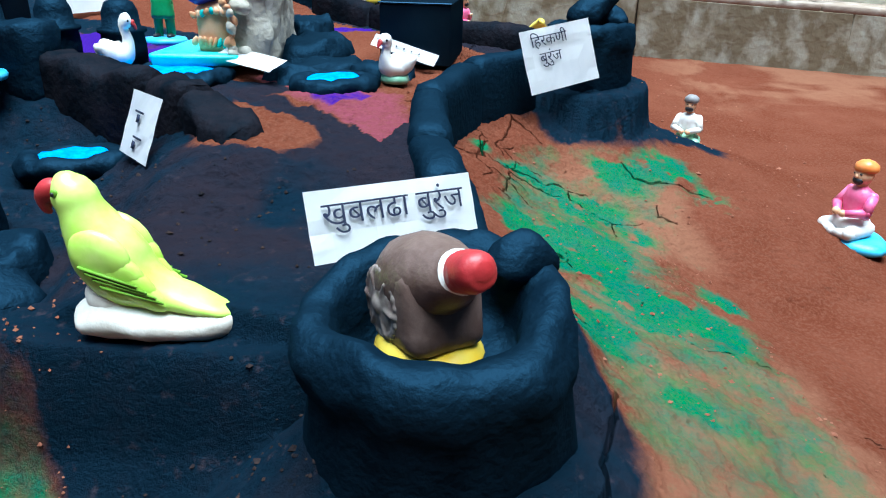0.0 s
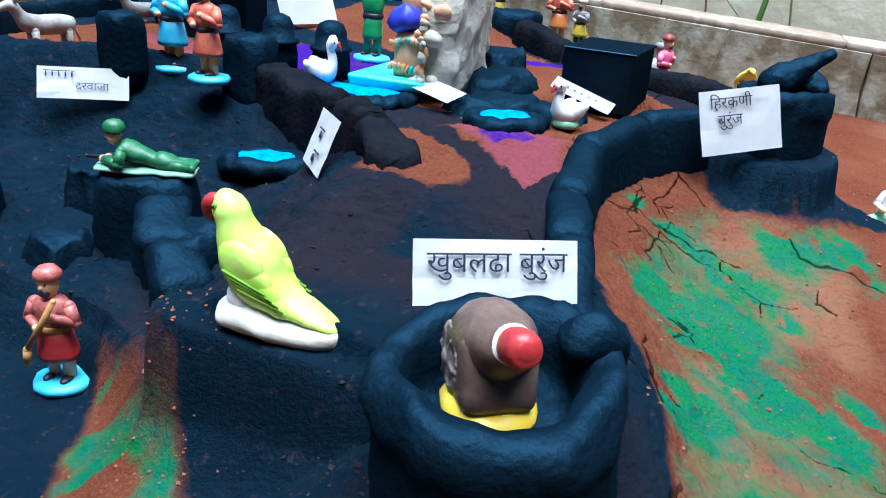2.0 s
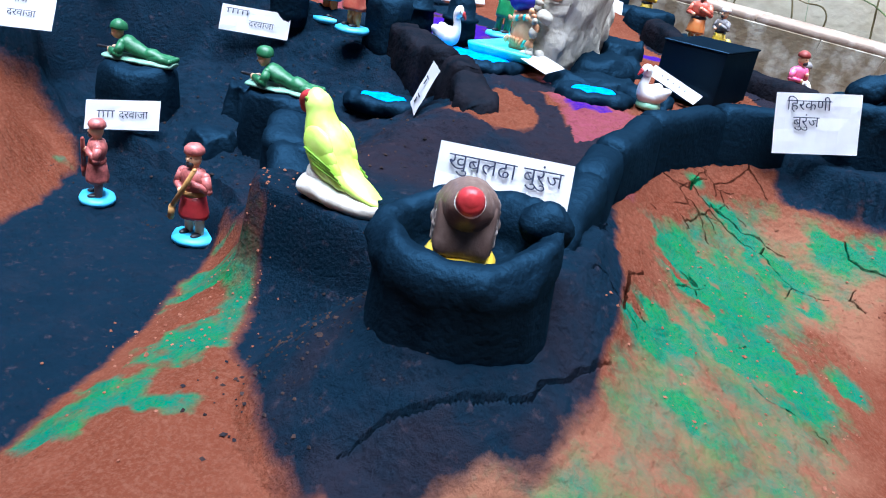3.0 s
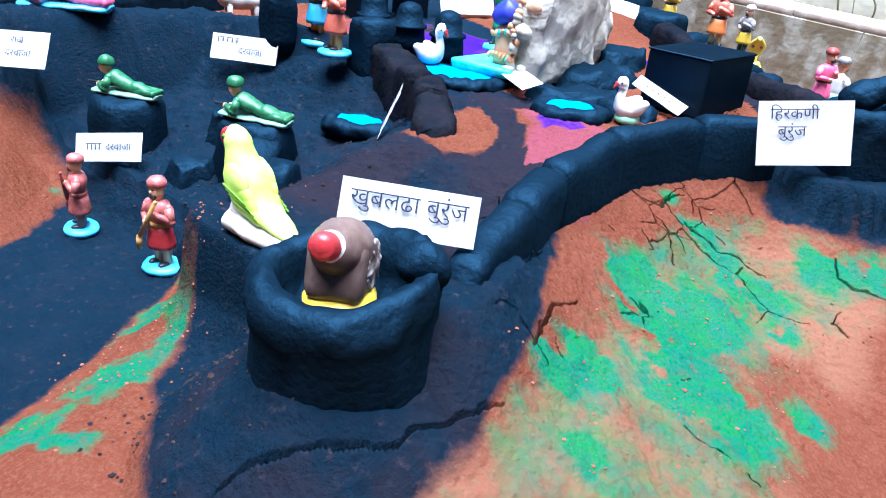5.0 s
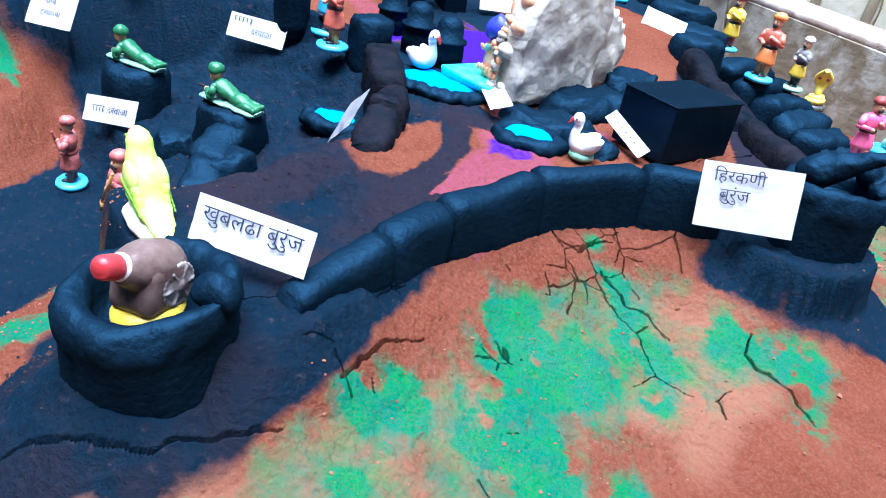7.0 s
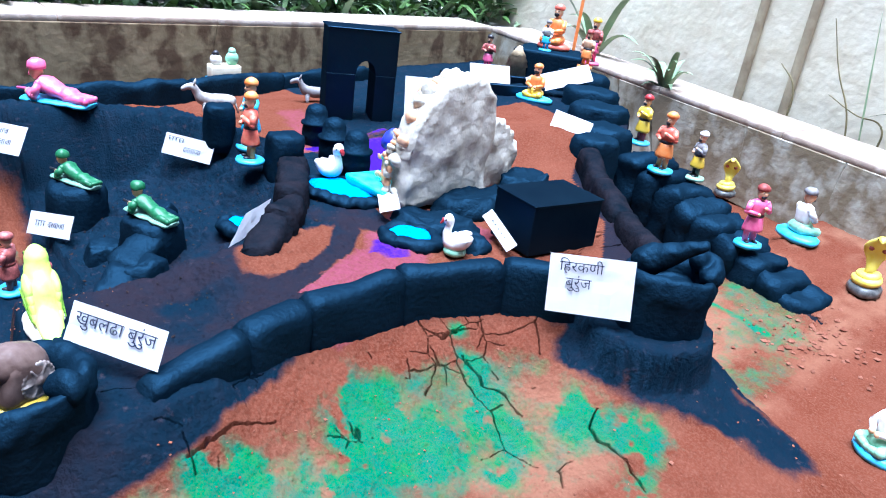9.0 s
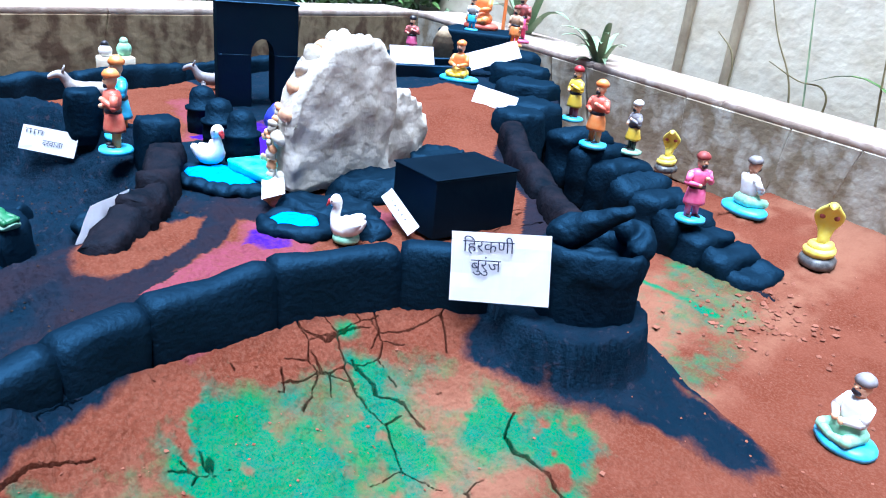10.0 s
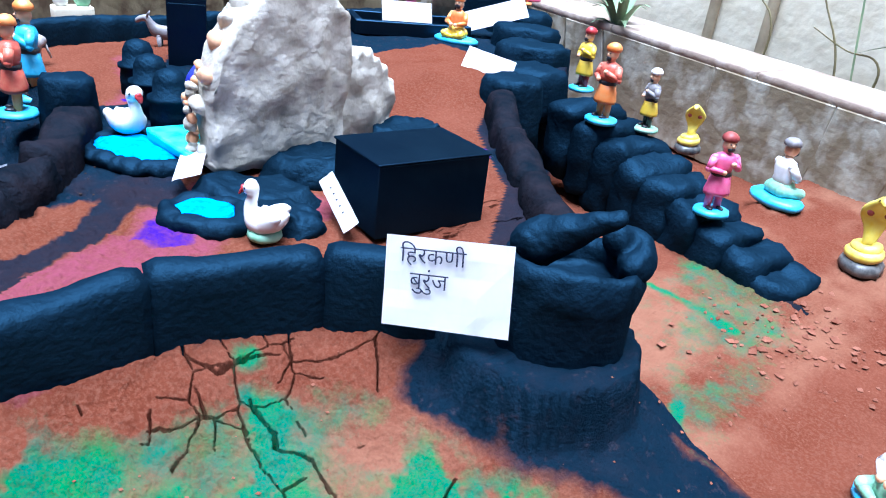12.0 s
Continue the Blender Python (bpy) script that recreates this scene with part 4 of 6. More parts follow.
def tank():
    """A rectangular basin of black card strips at the back of the court."""
    root = thing("card_basin", pose(-0.93, 1.93, 0.27, 0, 0, 63), "low rectangular basin of black card strips", "toy basin")
    for sx, sy, x, y in ((0.30, 0.02, 0, -0.08), (0.30, 0.02, 0, 0.08), (0.02, 0.14, -0.14, 0), (0.02, 0.14, 0.14, 0)):
        bm = bmesh.new()
        brick_box(bm, sx, sy, 0.035, 0.002, pose(x, y, 0.0175), seg=1)
        part("strip", bm, M_card, root, smooth=False)
    bm = bmesh.new()
    brick_box(bm, 0.26, 0.14, 0.004, 0.001, pose(0, 0, 0.004), seg=1)
    part("floor", bm, M_dark, root, smooth=False)


tank()


# ---- ponds of black mud with blue powder ----
def pond(x, y, rx, ry, rz, z, label, seed):
    root = thing("toy_pond", pose(x, y, z, 0, 0, rz), label, "toy pond")
    bm = bmesh.new()
    n = 26
    for k in range(n):
        a = 2 * math.pi * k / n
        w = 1 + 0.18 * noise.noise(Vector((math.cos(a) * 1.5, math.sin(a) * 1.5, seed)))
        blob(bm, (rx * w * math.cos(a), ry * w * math.sin(a), 0.002), (0.016, 0.016, 0.014 + 0.005 * noise.noise(Vector((k * 0.6, seed, 0)))), seg=10, rings=6)
    bm = fuse(bm, 0.004)
    rough_up(bm, 0.005, 45, seed)
    part("rim", bm, M_black, root)
    bm = bmesh.new()
    lathe(bm, [(1.0, -0.012), (1.02, 0.010), (0.8, 0.015), (0.4, 0.016), (0.1, 0.0165)], seg=24, sx=rx * 0.85, sy=ry * 0.85, wob=0.1)
    rough_up(bm, 0.003, 60, seed)
    part("water", bm, M_bluepowder, root, "bright blue powder filling")
    return root


pond(-0.375, 1.005, 0.085, 0.055, 25, 0.226, "low black mud pond filled with bright blue powder", 1)
pond(-0.142, 0.985, 0.045, 0.036, 30, 0.224, "small black mud pond with blue powder beside a swan", 4)
pond(-0.425, 0.83, 0.05, 0.030, 20, 0.160, "shallow black mud hollow strewn with blue powder", 7)
mud_lump("mud_mound", -0.175, 1.065, 0.215, 0.055, 0.030, "low black mud mound in the court", "toy rock", seed=31, sx=1.7, rz=40, taper=0.75, rough=0.01)
mud_lump("mud_mound", -0.085, 1.06, 0.215, 0.04, 0.028, "low black mud mound in the court", "toy rock", seed=33, sx=1.4, rz=20, taper=0.75, rough=0.01)
mud_lump("mud_mound", -0.20, 1.20, 0.22, 0.06, 0.040, "black mud mound at the foot of the idol slab", "toy rock", seed=35, sx=1.8, rz=80, taper=0.75, rough=0.012)
mud_lump("mud_mound", -0.235, 1.36, 0.225, 0.05, 0.045, "black mud mound at the foot of the idol slab", "toy rock", seed=37, sx=1.5, rz=95, taper=0.75, rough=0.012)


# ---- clay figures ----
def sweep(bm, spine, mis, seg=16, sub=4):
    """A smooth body along a spine of (x, z, across, thick) in the xz plane, closed at both ends."""
    P = [Vector(p) for p in ([spine[0]] + list(spine) + [spine[-1]])]
    pts, mats_ = [], []
    for i in range(1, len(P) - 2):
        for s in range(sub):
            t = s / sub
            a, b, c, d = P[i - 1], P[i], P[i + 1], P[i + 2]
            pts.append(0.5 * (2 * b + (c - a) * t + (2 * a - 5 * b + 4 * c - d) * t * t + (3 * b - a - 3 * c + d) * t ** 3))
            mats_.append(mis[min(i - 1, len(mis) - 1)])
    pts.append(P[-1])
    mats_.append(mis[-1])
    rings = []
    for i, p in enumerate(pts):
        q = pts[min(i + 1, len(pts) - 1)] - pts[max(i - 1, 0)]
        tx, tz = q[0], q[1]
        l = math.hypot(tx, tz) or 1
        nx, nz = -tz / l, tx / l
        ring = []
        for k in range(seg):
            a = 2 * math.pi * k / seg
            o = max(p[3], 0.0004) * math.sin(a)
            ring.append(bm.verts.new((p[0] + nx * o, max(p[2], 0.0004) * math.cos(a), p[1] + nz * o)))
        rings.append(ring)
    for i, (p, q) in enumerate(zip(rings, rings[1:])):
        for k in range(seg):
            bm.faces.new((p[k], p[(k + 1) % seg], q[(k + 1) % seg], q[k])).material_index = mats_[i]
    bm.faces.new(rings[0][::-1]).material_index = mats_[0]
    bm.faces.new(rings[-1]).material_index = mats_[-1]


def figure(name, bm, mats, m, label, category="figurine", group="clay figurines", wear=0.0012, scale=1.0):
    bmesh.ops.recalc_face_normals(bm, faces=bm.faces)
    for v in bm.verts:
        v.co *= scale
    rough_up(bm, wear, 70, m.translation.x * 13)
    ob = link_bm(name, bm, mats)
    ob.matrix_world = m
    return tagged(ob, label, category, group)


def parrot(m):
    bm = bmesh.new()
    # pale base
    sweep(bm, [(-0.056, 0.010, 0.004, 0.006), (-0.050, 0.012, 0.020, 0.012), (-0.03, 0.016, 0.027, 0.016), (0.0, 0.014, 0.027, 0.014), (0.03, 0.012, 0.022, 0.012), (0.052, 0.013, 0.012, 0.010), (0.057, 0.013, 0.003, 0.004)], [0])
    sweep(bm, [(-0.048, 0.030, 0.004, 0.004), (-0.042, 0.030, 0.014, 0.010), (-0.028, 0.028, 0.018, 0.012), (-0.01, 0.026, 0.012, 0.01)], [0])
    # body, head to tail
    sweep(bm, [(-0.046, 0.1165, 0.002, 0.002), (-0.047, 0.112, 0.0095, 0.0095), (-0.046, 0.103, 0.0145, 0.0145), (-0.043, 0.092, 0.0150, 0.0155), (-0.038, 0.078, 0.0185, 0.0195), (-0.029, 0.060, 0.0225, 0.0245), (-0.016, 0.044, 0.0225, 0.022), (0.004, 0.034, 0.018, 0.0125), (0.026, 0.027, 0.015, 0.0075), (0.046, 0.021, 0.012, 0.006), (0.056, 0.018, 0.004, 0.003)], [1], 20)
    # folded wings with feather ridges
    for s in (-1, 1):
        for k, (x, z, l, w) in enumerate(((-0.026, 0.064, 0.022, 0.018), (-0.021, 0.056, 0.025, 0.015), (-0.015, 0.049, 0.026, 0.012), (-0.008, 0.042, 0.027, 0.009))):
            blob(bm, (x, s * (0.0165 - 0.0005 * k), z), (l, 0.0062 + 0.0004 * (3 - k), w), 1, (0, 33, 0), 18, 10)
        for k in range(4):
            limb(bm, (-0.038 + 0.004 * k, s * (0.0238 - 0.0004 * k), 0.060 - 0.005 * k), (-0.002 + 0.005 * k, s * (0.0222 - 0.0007 * k), 0.046 - 0.004 * k), 0.0013, 0.0010, 2, 6)
        blob(bm, (-0.052, s * 0.0125, 0.105), (0.0030, 0.0014, 0.0030), 2, seg=10, rings=6)
        blob(bm, (-0.0525, s * 0.0143, 0.105), (0.0015, 0.0008, 0.0015), 4, seg=8, rings=5)
    sweep(bm, [(-0.056, 0.105, 0.006, 0.007), (-0.062, 0.103, 0.0062, 0.008), (-0.067, 0.097, 0.005, 0.006), (-0.066, 0.090, 0.003, 0.004), (-0.063, 0.087, 0.001, 0.001)], [3], 12)
    blob(bm, (-0.058, 0, 0.094), (0.0045, 0.004, 0.004), 3, seg=10, rings=6)
    return figure("parrot_figurine", bm, [M_offwhite, M_lime, M_limedark, M_red, M_dark], m, "lime green clay parrot with red beak on a white base", "bird figurine", wear=0.0014, scale=0.95)


def cannon(m):
    s_ = 0.95
    root = thing("toy_cannon", m, "brown clay cannon with red muzzle on a yellow base", "toy cannon")
    bm = bmesh.new()
    lathe(bm, [(0.026, 0), (0.031, 0.003), (0.032, 0.010), (0.028, 0.016), (0.022, 0.018)], seg=26, sx=1.15, sy=0.95, wob=0.05)
    rough_up(bm, 0.0012, 70, 2)
    part("base", bm, M_yellow, root, "yellow oval base")
    bm = bmesh.new()
    sweep(bm, [(0.034, 0.034, 0.004, 0.004), (0.031, 0.036, 0.018, 0.018), (0.020, 0.042, 0.0265, 0.0265), (0.0, 0.053, 0.0265, 0.0265), (-0.018, 0.062, 0.0205, 0.0205), (-0.028, 0.067, 0.0160, 0.0160), (-0.033, 0.070, 0.0125, 0.0125), (-0.035, 0.071, 0.0110, 0.0110)], [0, 0, 0, 0, 0, 0, 1], 22)
    brick_box(bm, 0.056, 0.050, 0.054, 0.015, pose(0.003, 0, 0.037, 0, 12, 0), 0, seg=4)
    rough_up(bm, 0.0012, 70, 5)
    part("barrel", bm, [M_brown, M_white], root)
    bm = bmesh.new()
    sweep(bm, [(-0.033, 0.070, 0.0105, 0.0105), (-0.037, 0.072, 0.0108, 0.0108), (-0.048, 0.077, 0.0114, 0.0114), (-0.054, 0.080, 0.0098, 0.0098), (-0.057, 0.081, 0.005, 0.005)], [0], 22)
    rough_up(bm, 0.0012, 70, 8)
    part("muzzle", bm, M_red, root, "worn red muzzle")
    for s in (-1, 1):
        bm = bmesh.new()
        for k in range(24):
            a = 2 * math.pi * k / 24
            blob(bm, (0.012 + 0.019 * math.cos(a), s * 0.0235, 0.037 + 0.019 * math.sin(a)), (0.0038, 0.0030, 0.0038), 0, seg=8, rings=5)
        blob(bm, (0.012, s * 0.0240, 0.037), (0.018, 0.004, 0.018), 0)
        blob(bm, (0.012, s * 0.0270, 0.037), (0.006, 0.003, 0.006), 0)
        for a in range(0, 360, 60):
            limb(bm, (0.012, s * 0.0262, 0.037), (0.012 + 0.018 * math.cos(radians(a)), s * 0.0262, 0.037 + 0.018 * math.sin(radians(a))), 0.0018, 0.0018, 0, 6)
        bm = fuse(bm, 0.0011)
        part("wheel", bm, M_brownworn, root, "spoked wheel with rubbed silver rim")
    root.scale = (s_, s_, s_)
    return root


M_brownworn = mat("worn_brown_silver_paint", (0.11, 0.07, 0.06), 0.4, (0.34, 0.30, 0.28), 55, 0.1, 90, 0.5)


def swan(m, label, with_base=True, s=1.0):
    bm = bmesh.new()
    if with_base:
        lathe(bm, [(0.020, 0), (0.022, 0.004), (0.021, 0.012), (0.016, 0.015)], mi=2, seg=22, sx=1.15)
    sweep(bm, [(0.036, 0.040, 0.002, 0.002), (0.031, 0.036, 0.009, 0.007), (0.018, 0.029, 0.019, 0.016), (0.0, 0.026, 0.0225, 0.019), (-0.014, 0.029, 0.019, 0.018), (-0.021, 0.038, 0.012, 0.011), (-0.021, 0.050, 0.0082, 0.0085), (-0.018, 0.061, 0.0078, 0.008), (-0.019, 0.068, 0.0105, 0.0105), (-0.024, 0.075, 0.0105, 0.0105), (-0.028, 0.080, 0.004, 0.004)], [0], 18)
    for sd in (-1, 1):
        for k in range(3):
            blob(bm, (0.010 + 0.005 * k, sd * 0.018, 0.031 + 0.003 * k), (0.019 - 0.003 * k, 0.006, 0.012 - 0.002 * k), 0, (0, -18, 0))
        blob(bm, (-0.027, sd * 0.0095, 0.073), (0.002, 0.0014, 0.002), 3, seg=8, rings=5)
    sweep(bm, [(-0.030, 0.071, 0.005, 0.004), (-0.035, 0.066, 0.0045, 0.003), (-0.039, 0.060, 0.002, 0.0015)], [1], 10)
    blob(bm, (-0.033, 0, 0.070), (0.004, 0.004, 0.004), 1, seg=8, rings=5)
    return figure("swan_figurine", bm, [M_white, M_red, M_greenlight, M_dark], m, label, "bird figurine", scale=s)


def standing(m, h, base, legs, robe, top, hat, label, arms="chest", staff=None, skirt=0.16, tall=1.0):
    """A standing clay figure, one unit high, facing -y, with a round base."""
    bm = bmesh.new()
    mats = [base, legs, robe, top, hat, M_skin, M_dark, staff or M_dark]
    lathe(bm, [(0.19, 0), (0.20, 0.03), (0.19, 0.06), (0.12, 0.075)], mi=0, seg=20, sx=1.1, wob=0.06)
    for s in (-1, 1):
        limb(bm, (s * 0.065, 0.01, 0.08), (s * 0.055, 0.02, 0.40), 0.042, 0.055, 1)
        blob(bm, (s * 0.07, -0.04, 0.085), (0.038, 0.07, 0.025), 6)
    lathe(bm, [(skirt * 0.98, 0.26), (skirt, 0.30), (skirt * 0.86, 0.40), (0.115, 0.50)], mi=2, seg=18, sy=0.8, wob=0.08, freq=4)
    lathe(bm, [(0.112, 0.47), (0.125, 0.50), (0.118, 0.53)], mi=7 if staff else 6, seg=18, sy=0.8)
    lathe(bm, [(0.10, 0.50), (0.125, 0.58), (0.145, 0.67), (0.12, 0.73), (0.05, 0.765)], mi=3, seg=18, sy=0.72, wob=0.05)
    if arms == "chest":
        for s in (-1, 1):
            limb(bm, (s * 0.135, 0.0, 0.69), (s * 0.19, -0.02, 0.57), 0.048, 0.042, 3)
            limb(bm, (s * 0.19, -0.02, 0.57), (s * 0.05, -0.12, 0.60 + 0.05 * s), 0.040, 0.03, 3)
            blob(bm, (s * 0.05, -0.125, 0.60 + 0.05 * s), (0.032, 0.03, 0.03), 5)
    elif arms == "salute":
        for s in (-1, 1):
            limb(bm, (s * 0.135, 0.0, 0.69), (s * 0.26, -0.02, 0.76), 0.045, 0.038, 3)
            limb(bm, (s * 0.26, -0.02, 0.76), (s * 0.11, -0.05, 0.87), 0.036, 0.028, 3)
    else:
        for s in (-1, 1):
            limb(bm, (s * 0.14, 0.0, 0.69), (s * 0.17, 0.0, 0.54), 0.046, 0.04, 3)
            limb(bm, (s * 0.17, 0.0, 0.54), (s * 0.15, -0.03, 0.42), 0.038, 0.03, 3)
            blob(bm, (s * 0.15, -0.035, 0.40), (0.03, 0.03, 0.035), 5)
    limb(bm, (0, 0, 0.74), (0, -0.005, 0.80), 0.045, 0.045, 5)
    blob(bm, (0, -0.01, 0.855), (0.072, 0.078, 0.088), 5, seg=16, rings=10)
    blob(bm, (0, -0.085, 0.85), (0.012, 0.014, 0.018), 5, seg=8, rings=5)
    blob(bm, (0, -0.065, 0.805), (0.045, 0.03, 0.035), 6, seg=10, rings=6)
    for s in (-1, 1):
        blob(bm, (s * 0.028, -0.078, 0.872), (0.012, 0.008, 0.008), 6, seg=8, rings=5)
    lathe(bm, [(0.085, 0.895), (0.098, 0.915), (0.092, 0.95), (0.06, 0.985), (0.02, 1.0)], mi=4, seg=18, wob=0.04)
    if staff:
        limb(bm, (0.13, -0.15, 0.80), (-0.14, -0.14, 0.36), 0.022, 0.028, 7)
        limb(bm, (-0.14, -0.14, 0.36), (-0.16, -0.13, 0.24), 0.034, 0.03, 7)
    return figure("figurine", bm, mats, m, label, wear=0.0010, scale=h)


def crawling(m, label, s=1.0, mats=None):
    """A prone soldier on a slab, facing -x."""
    bm = bmesh.new()
    sweep(bm, [(-0.056, 0.004, 0.012, 0.004), (-0.05, 0.005, 0.018, 0.005), (0.0, 0.005, 0.020, 0.005), (0.05, 0.005, 0.018, 0.005), (0.058, 0.004, 0.010, 0.004)], [1], 14)
    sweep(bm, [(-0.030, 0.032, 0.006, 0.006), (-0.024, 0.029, 0.015, 0.011), (-0.008, 0.023, 0.015, 0.011), (0.010, 0.017, 0.013, 0.009), (0.020, 0.017, 0.014, 0.010), (0.034, 0.014, 0.012, 0.007), (0.054, 0.012, 0.012, 0.005), (0.058, 0.012, 0.006, 0.003)], [0], 16)
    for sd in (-1, 1):
        limb(bm, (-0.022, sd * 0.013, 0.028), (-0.026, sd * 0.021, 0.014), 0.0065, 0.006, 0)
        limb(bm, (-0.026, sd * 0.021, 0.014), (-0.044, sd * 0.008, 0.015), 0.0055, 0.0045, 0)
        blob(bm, (-0.046, sd * 0.006, 0.015), (0.005, 0.005, 0.0045), 2)
        limb(bm, (0.02, sd * 0.007, 0.014), (0.054, sd * 0.010, 0.012), 0.007, 0.005, 0)
    blob(bm, (-0.036, 0, 0.043), (0.0095, 0.0095, 0.0115), 2)
    lathe(bm, [(0.0125, 0), (0.0130, 0.003), (0.0115, 0.009), (0.007, 0.013), (0.002, 0.0145)], c=(-0.034, 0, 0.047), mi=0, seg=16)
    blob(bm, (-0.0445, 0, 0.039), (0.003, 0.006, 0.003), 3)
    limb(bm, (-0.02, -0.004, 0.017), (-0.066, -0.004, 0.017), 0.0028, 0.0018, 3, 8)
    return figure("soldier_figurine", bm, mats or [M_camo, M_mint, M_skin, M_dark], m, label, wear=0.0022, scale=s)


def seated(m, h, base, robe, top, hat, label, sx=1.0):
    """A kneeling or seated clay figure, one unit high, facing -y."""
    bm = bmesh.new()
    mats = [base, robe, top, hat, M_skin, M_dark]
    lathe(bm, [(0.36, 0), (0.40, 0.03), (0.40, 0.09), (0.34, 0.13), (0.2, 0.14)], mi=0, seg=24, sx=1.0 * sx, sy=0.8, wob=0.06)
    blob(bm, (0, -0.02, 0.24), (0.22, 0.2, 0.15), 1)
    for s in (-1, 1):
        limb(bm, (s * 0.13, 0.05, 0.22), (s * 0.19, -0.22, 0.20), 0.10, 0.08, 1)
        limb(bm, (s * 0.19, -0.22, 0.19), (s * 0.02, -0.26, 0.17), 0.07, 0.05, 1)
        limb(bm, (s * 0.16, 0.02, 0.60), (s * 0.22, -0.08, 0.44), 0.062, 0.055, 2)
        limb(bm, (s * 0.22, -0.08, 0.44), (s * 0.05, -0.22, 0.40), 0.055, 0.04, 2)
        blob(bm, (s * 0.05, -0.23, 0.40), (0.045, 0.045, 0.045), 4)
    lathe(bm, [(0.17, 0.28), (0.155, 0.40), (0.185, 0.55), (0.16, 0.64), (0.06, 0.70)], mi=2, seg=18, sy=0.75, wob=0.05)
    limb(bm, (0, 0, 0.68), (0, -0.01, 0.74), 0.06, 0.06, 4)
    blob(bm, (0, -0.015, 0.82), (0.10, 0.105, 0.12), 4, seg=16, rings=10)
    blob(bm, (0, -0.085, 0.765), (0.07, 0.045, 0.05), 5)
    blob(bm, (0, -0.115, 0.82), (0.016, 0.018, 0.024), 4)
    for s in (-1, 1):
        blob(bm, (s * 0.04, -0.105, 0.845), (0.018, 0.01, 0.011), 5, seg=8, rings=5)
    lathe(bm, [(0.11, 0.87), (0.125, 0.89), (0.115, 0.945), (0.07, 0.985), (0.02, 1.0)], mi=3, seg=18, wob=0.04)
    return figure("figurine", bm, mats, m, label, wear=0.0012, scale=h)


def cobra(m, h, label):
    bm = bmesh.new()
    lathe(bm, [(0.33, 0), (0.37, 0.03), (0.36, 0.12), (0.30, 0.17), (0.15, 0.18)], mi=1, seg=22, sy=0.72, wob=0.12)
    coil = []
    for k in range(41):
        a, r = radians(k * 16), 0.27 - 0.003 * k
        c, u = Vector((r * math.cos(a), r * 0.7 * math.sin(a), 0.20 + 0.0035 * k)), Vector((math.cos(a), math.sin(a), 0))
        q = 0.075 * min(1, 0.2 + k / 6)
        coil.append([bm.verts.new(c + u * (q * math.cos(b)) + Vector((0, 0, q * math.sin(b)))) for b in (2 * math.pi * j / 10 for j in range(10))])
    for p, q in zip(coil, coil[1:]):
        for j in range(10):
            bm.faces.new((p[j], p[(j + 1) % 10], q[(j + 1) % 10], q[j])).material_index = 0
    bm.faces.new(coil[0])
    bm.faces.new(coil[-1][::-1])
    sweep(bm, [(0.10, 0.28, 0.09, 0.08), (0.05, 0.40, 0.085, 0.075), (0.08, 0.55, 0.12, 0.06), (0.07, 0.70, 0.20, 0.055), (0.03, 0.82, 0.21, 0.055), (-0.02, 0.92, 0.14, 0.06), (-0.08, 0.98, 0.075, 0.06), (-0.15, 0.97, 0.055, 0.045), (-0.20, 0.94, 0.02, 0.02)], [0], 18)
    for s in (-1, 1):
        blob(bm, (0.0, s * 0.10, 0.78), (0.025, 0.045, 0.05), 2)
        blob(bm, (-0.12, s * 0.055, 0.985), (0.02, 0.014, 0.02), 3)
    return figure("cobra_figurine", bm, [M_cobra, M_cobrabase, M_maroon, M_dark], m, label, "snake figurine", wear=0.0010, scale=h)


M_cobra = mat("cobra_yellow_paint", (0.72, 0.55, 0.04), 0.4, (0.7, 0.6, 0.15), 60, 0.1, 90, 0.5)
M_cobrabase = mat("black_white_streaked_paint", (0.012, 0.015, 0.02), 0.4, (0.16, 0.16, 0.15), 45, 0.1, 90, 0.5)


def beast(m, s, mt, label):
    """A small four-legged animal facing -x."""
    bm = bmesh.new()
    sweep(bm, [(0.5, 0.50, 0.05, 0.05), (0.45, 0.52, 0.15, 0.15), (0.2, 0.54, 0.17, 0.17), (-0.1, 0.54, 0.16, 0.17), (-0.3, 0.60, 0.14, 0.16), (-0.42, 0.74, 0.09, 0.10), (-0.5, 0.86, 0.09, 0.09), (-0.62, 0.86, 0.075, 0.075), (-0.75, 0.80, 0.05, 0.05), (-0.78, 0.79, 0.01, 0.01)], [0], 14)
    for x in (0.36, -0.22):
        for sd in (-1, 1):
            limb(bm, (x, sd * 0.10, 0.45), (x + 0.02, sd * 0.10, 0.04), 0.07, 0.04, 0, 8)
    for sd in (-1, 1):
        limb(bm, (-0.48, sd * 0.06, 0.92), (-0.44, sd * 0.10, 1.04), 0.035, 0.012, 0, 6)
    limb(bm, (0.5, 0, 0.52), (0.60, 0, 0.25), 0.03, 0.02, 0, 6)
    return figure("animal_figurine", bm, [mt], m, label, "animal figurine", wear=0.0012, scale=s)


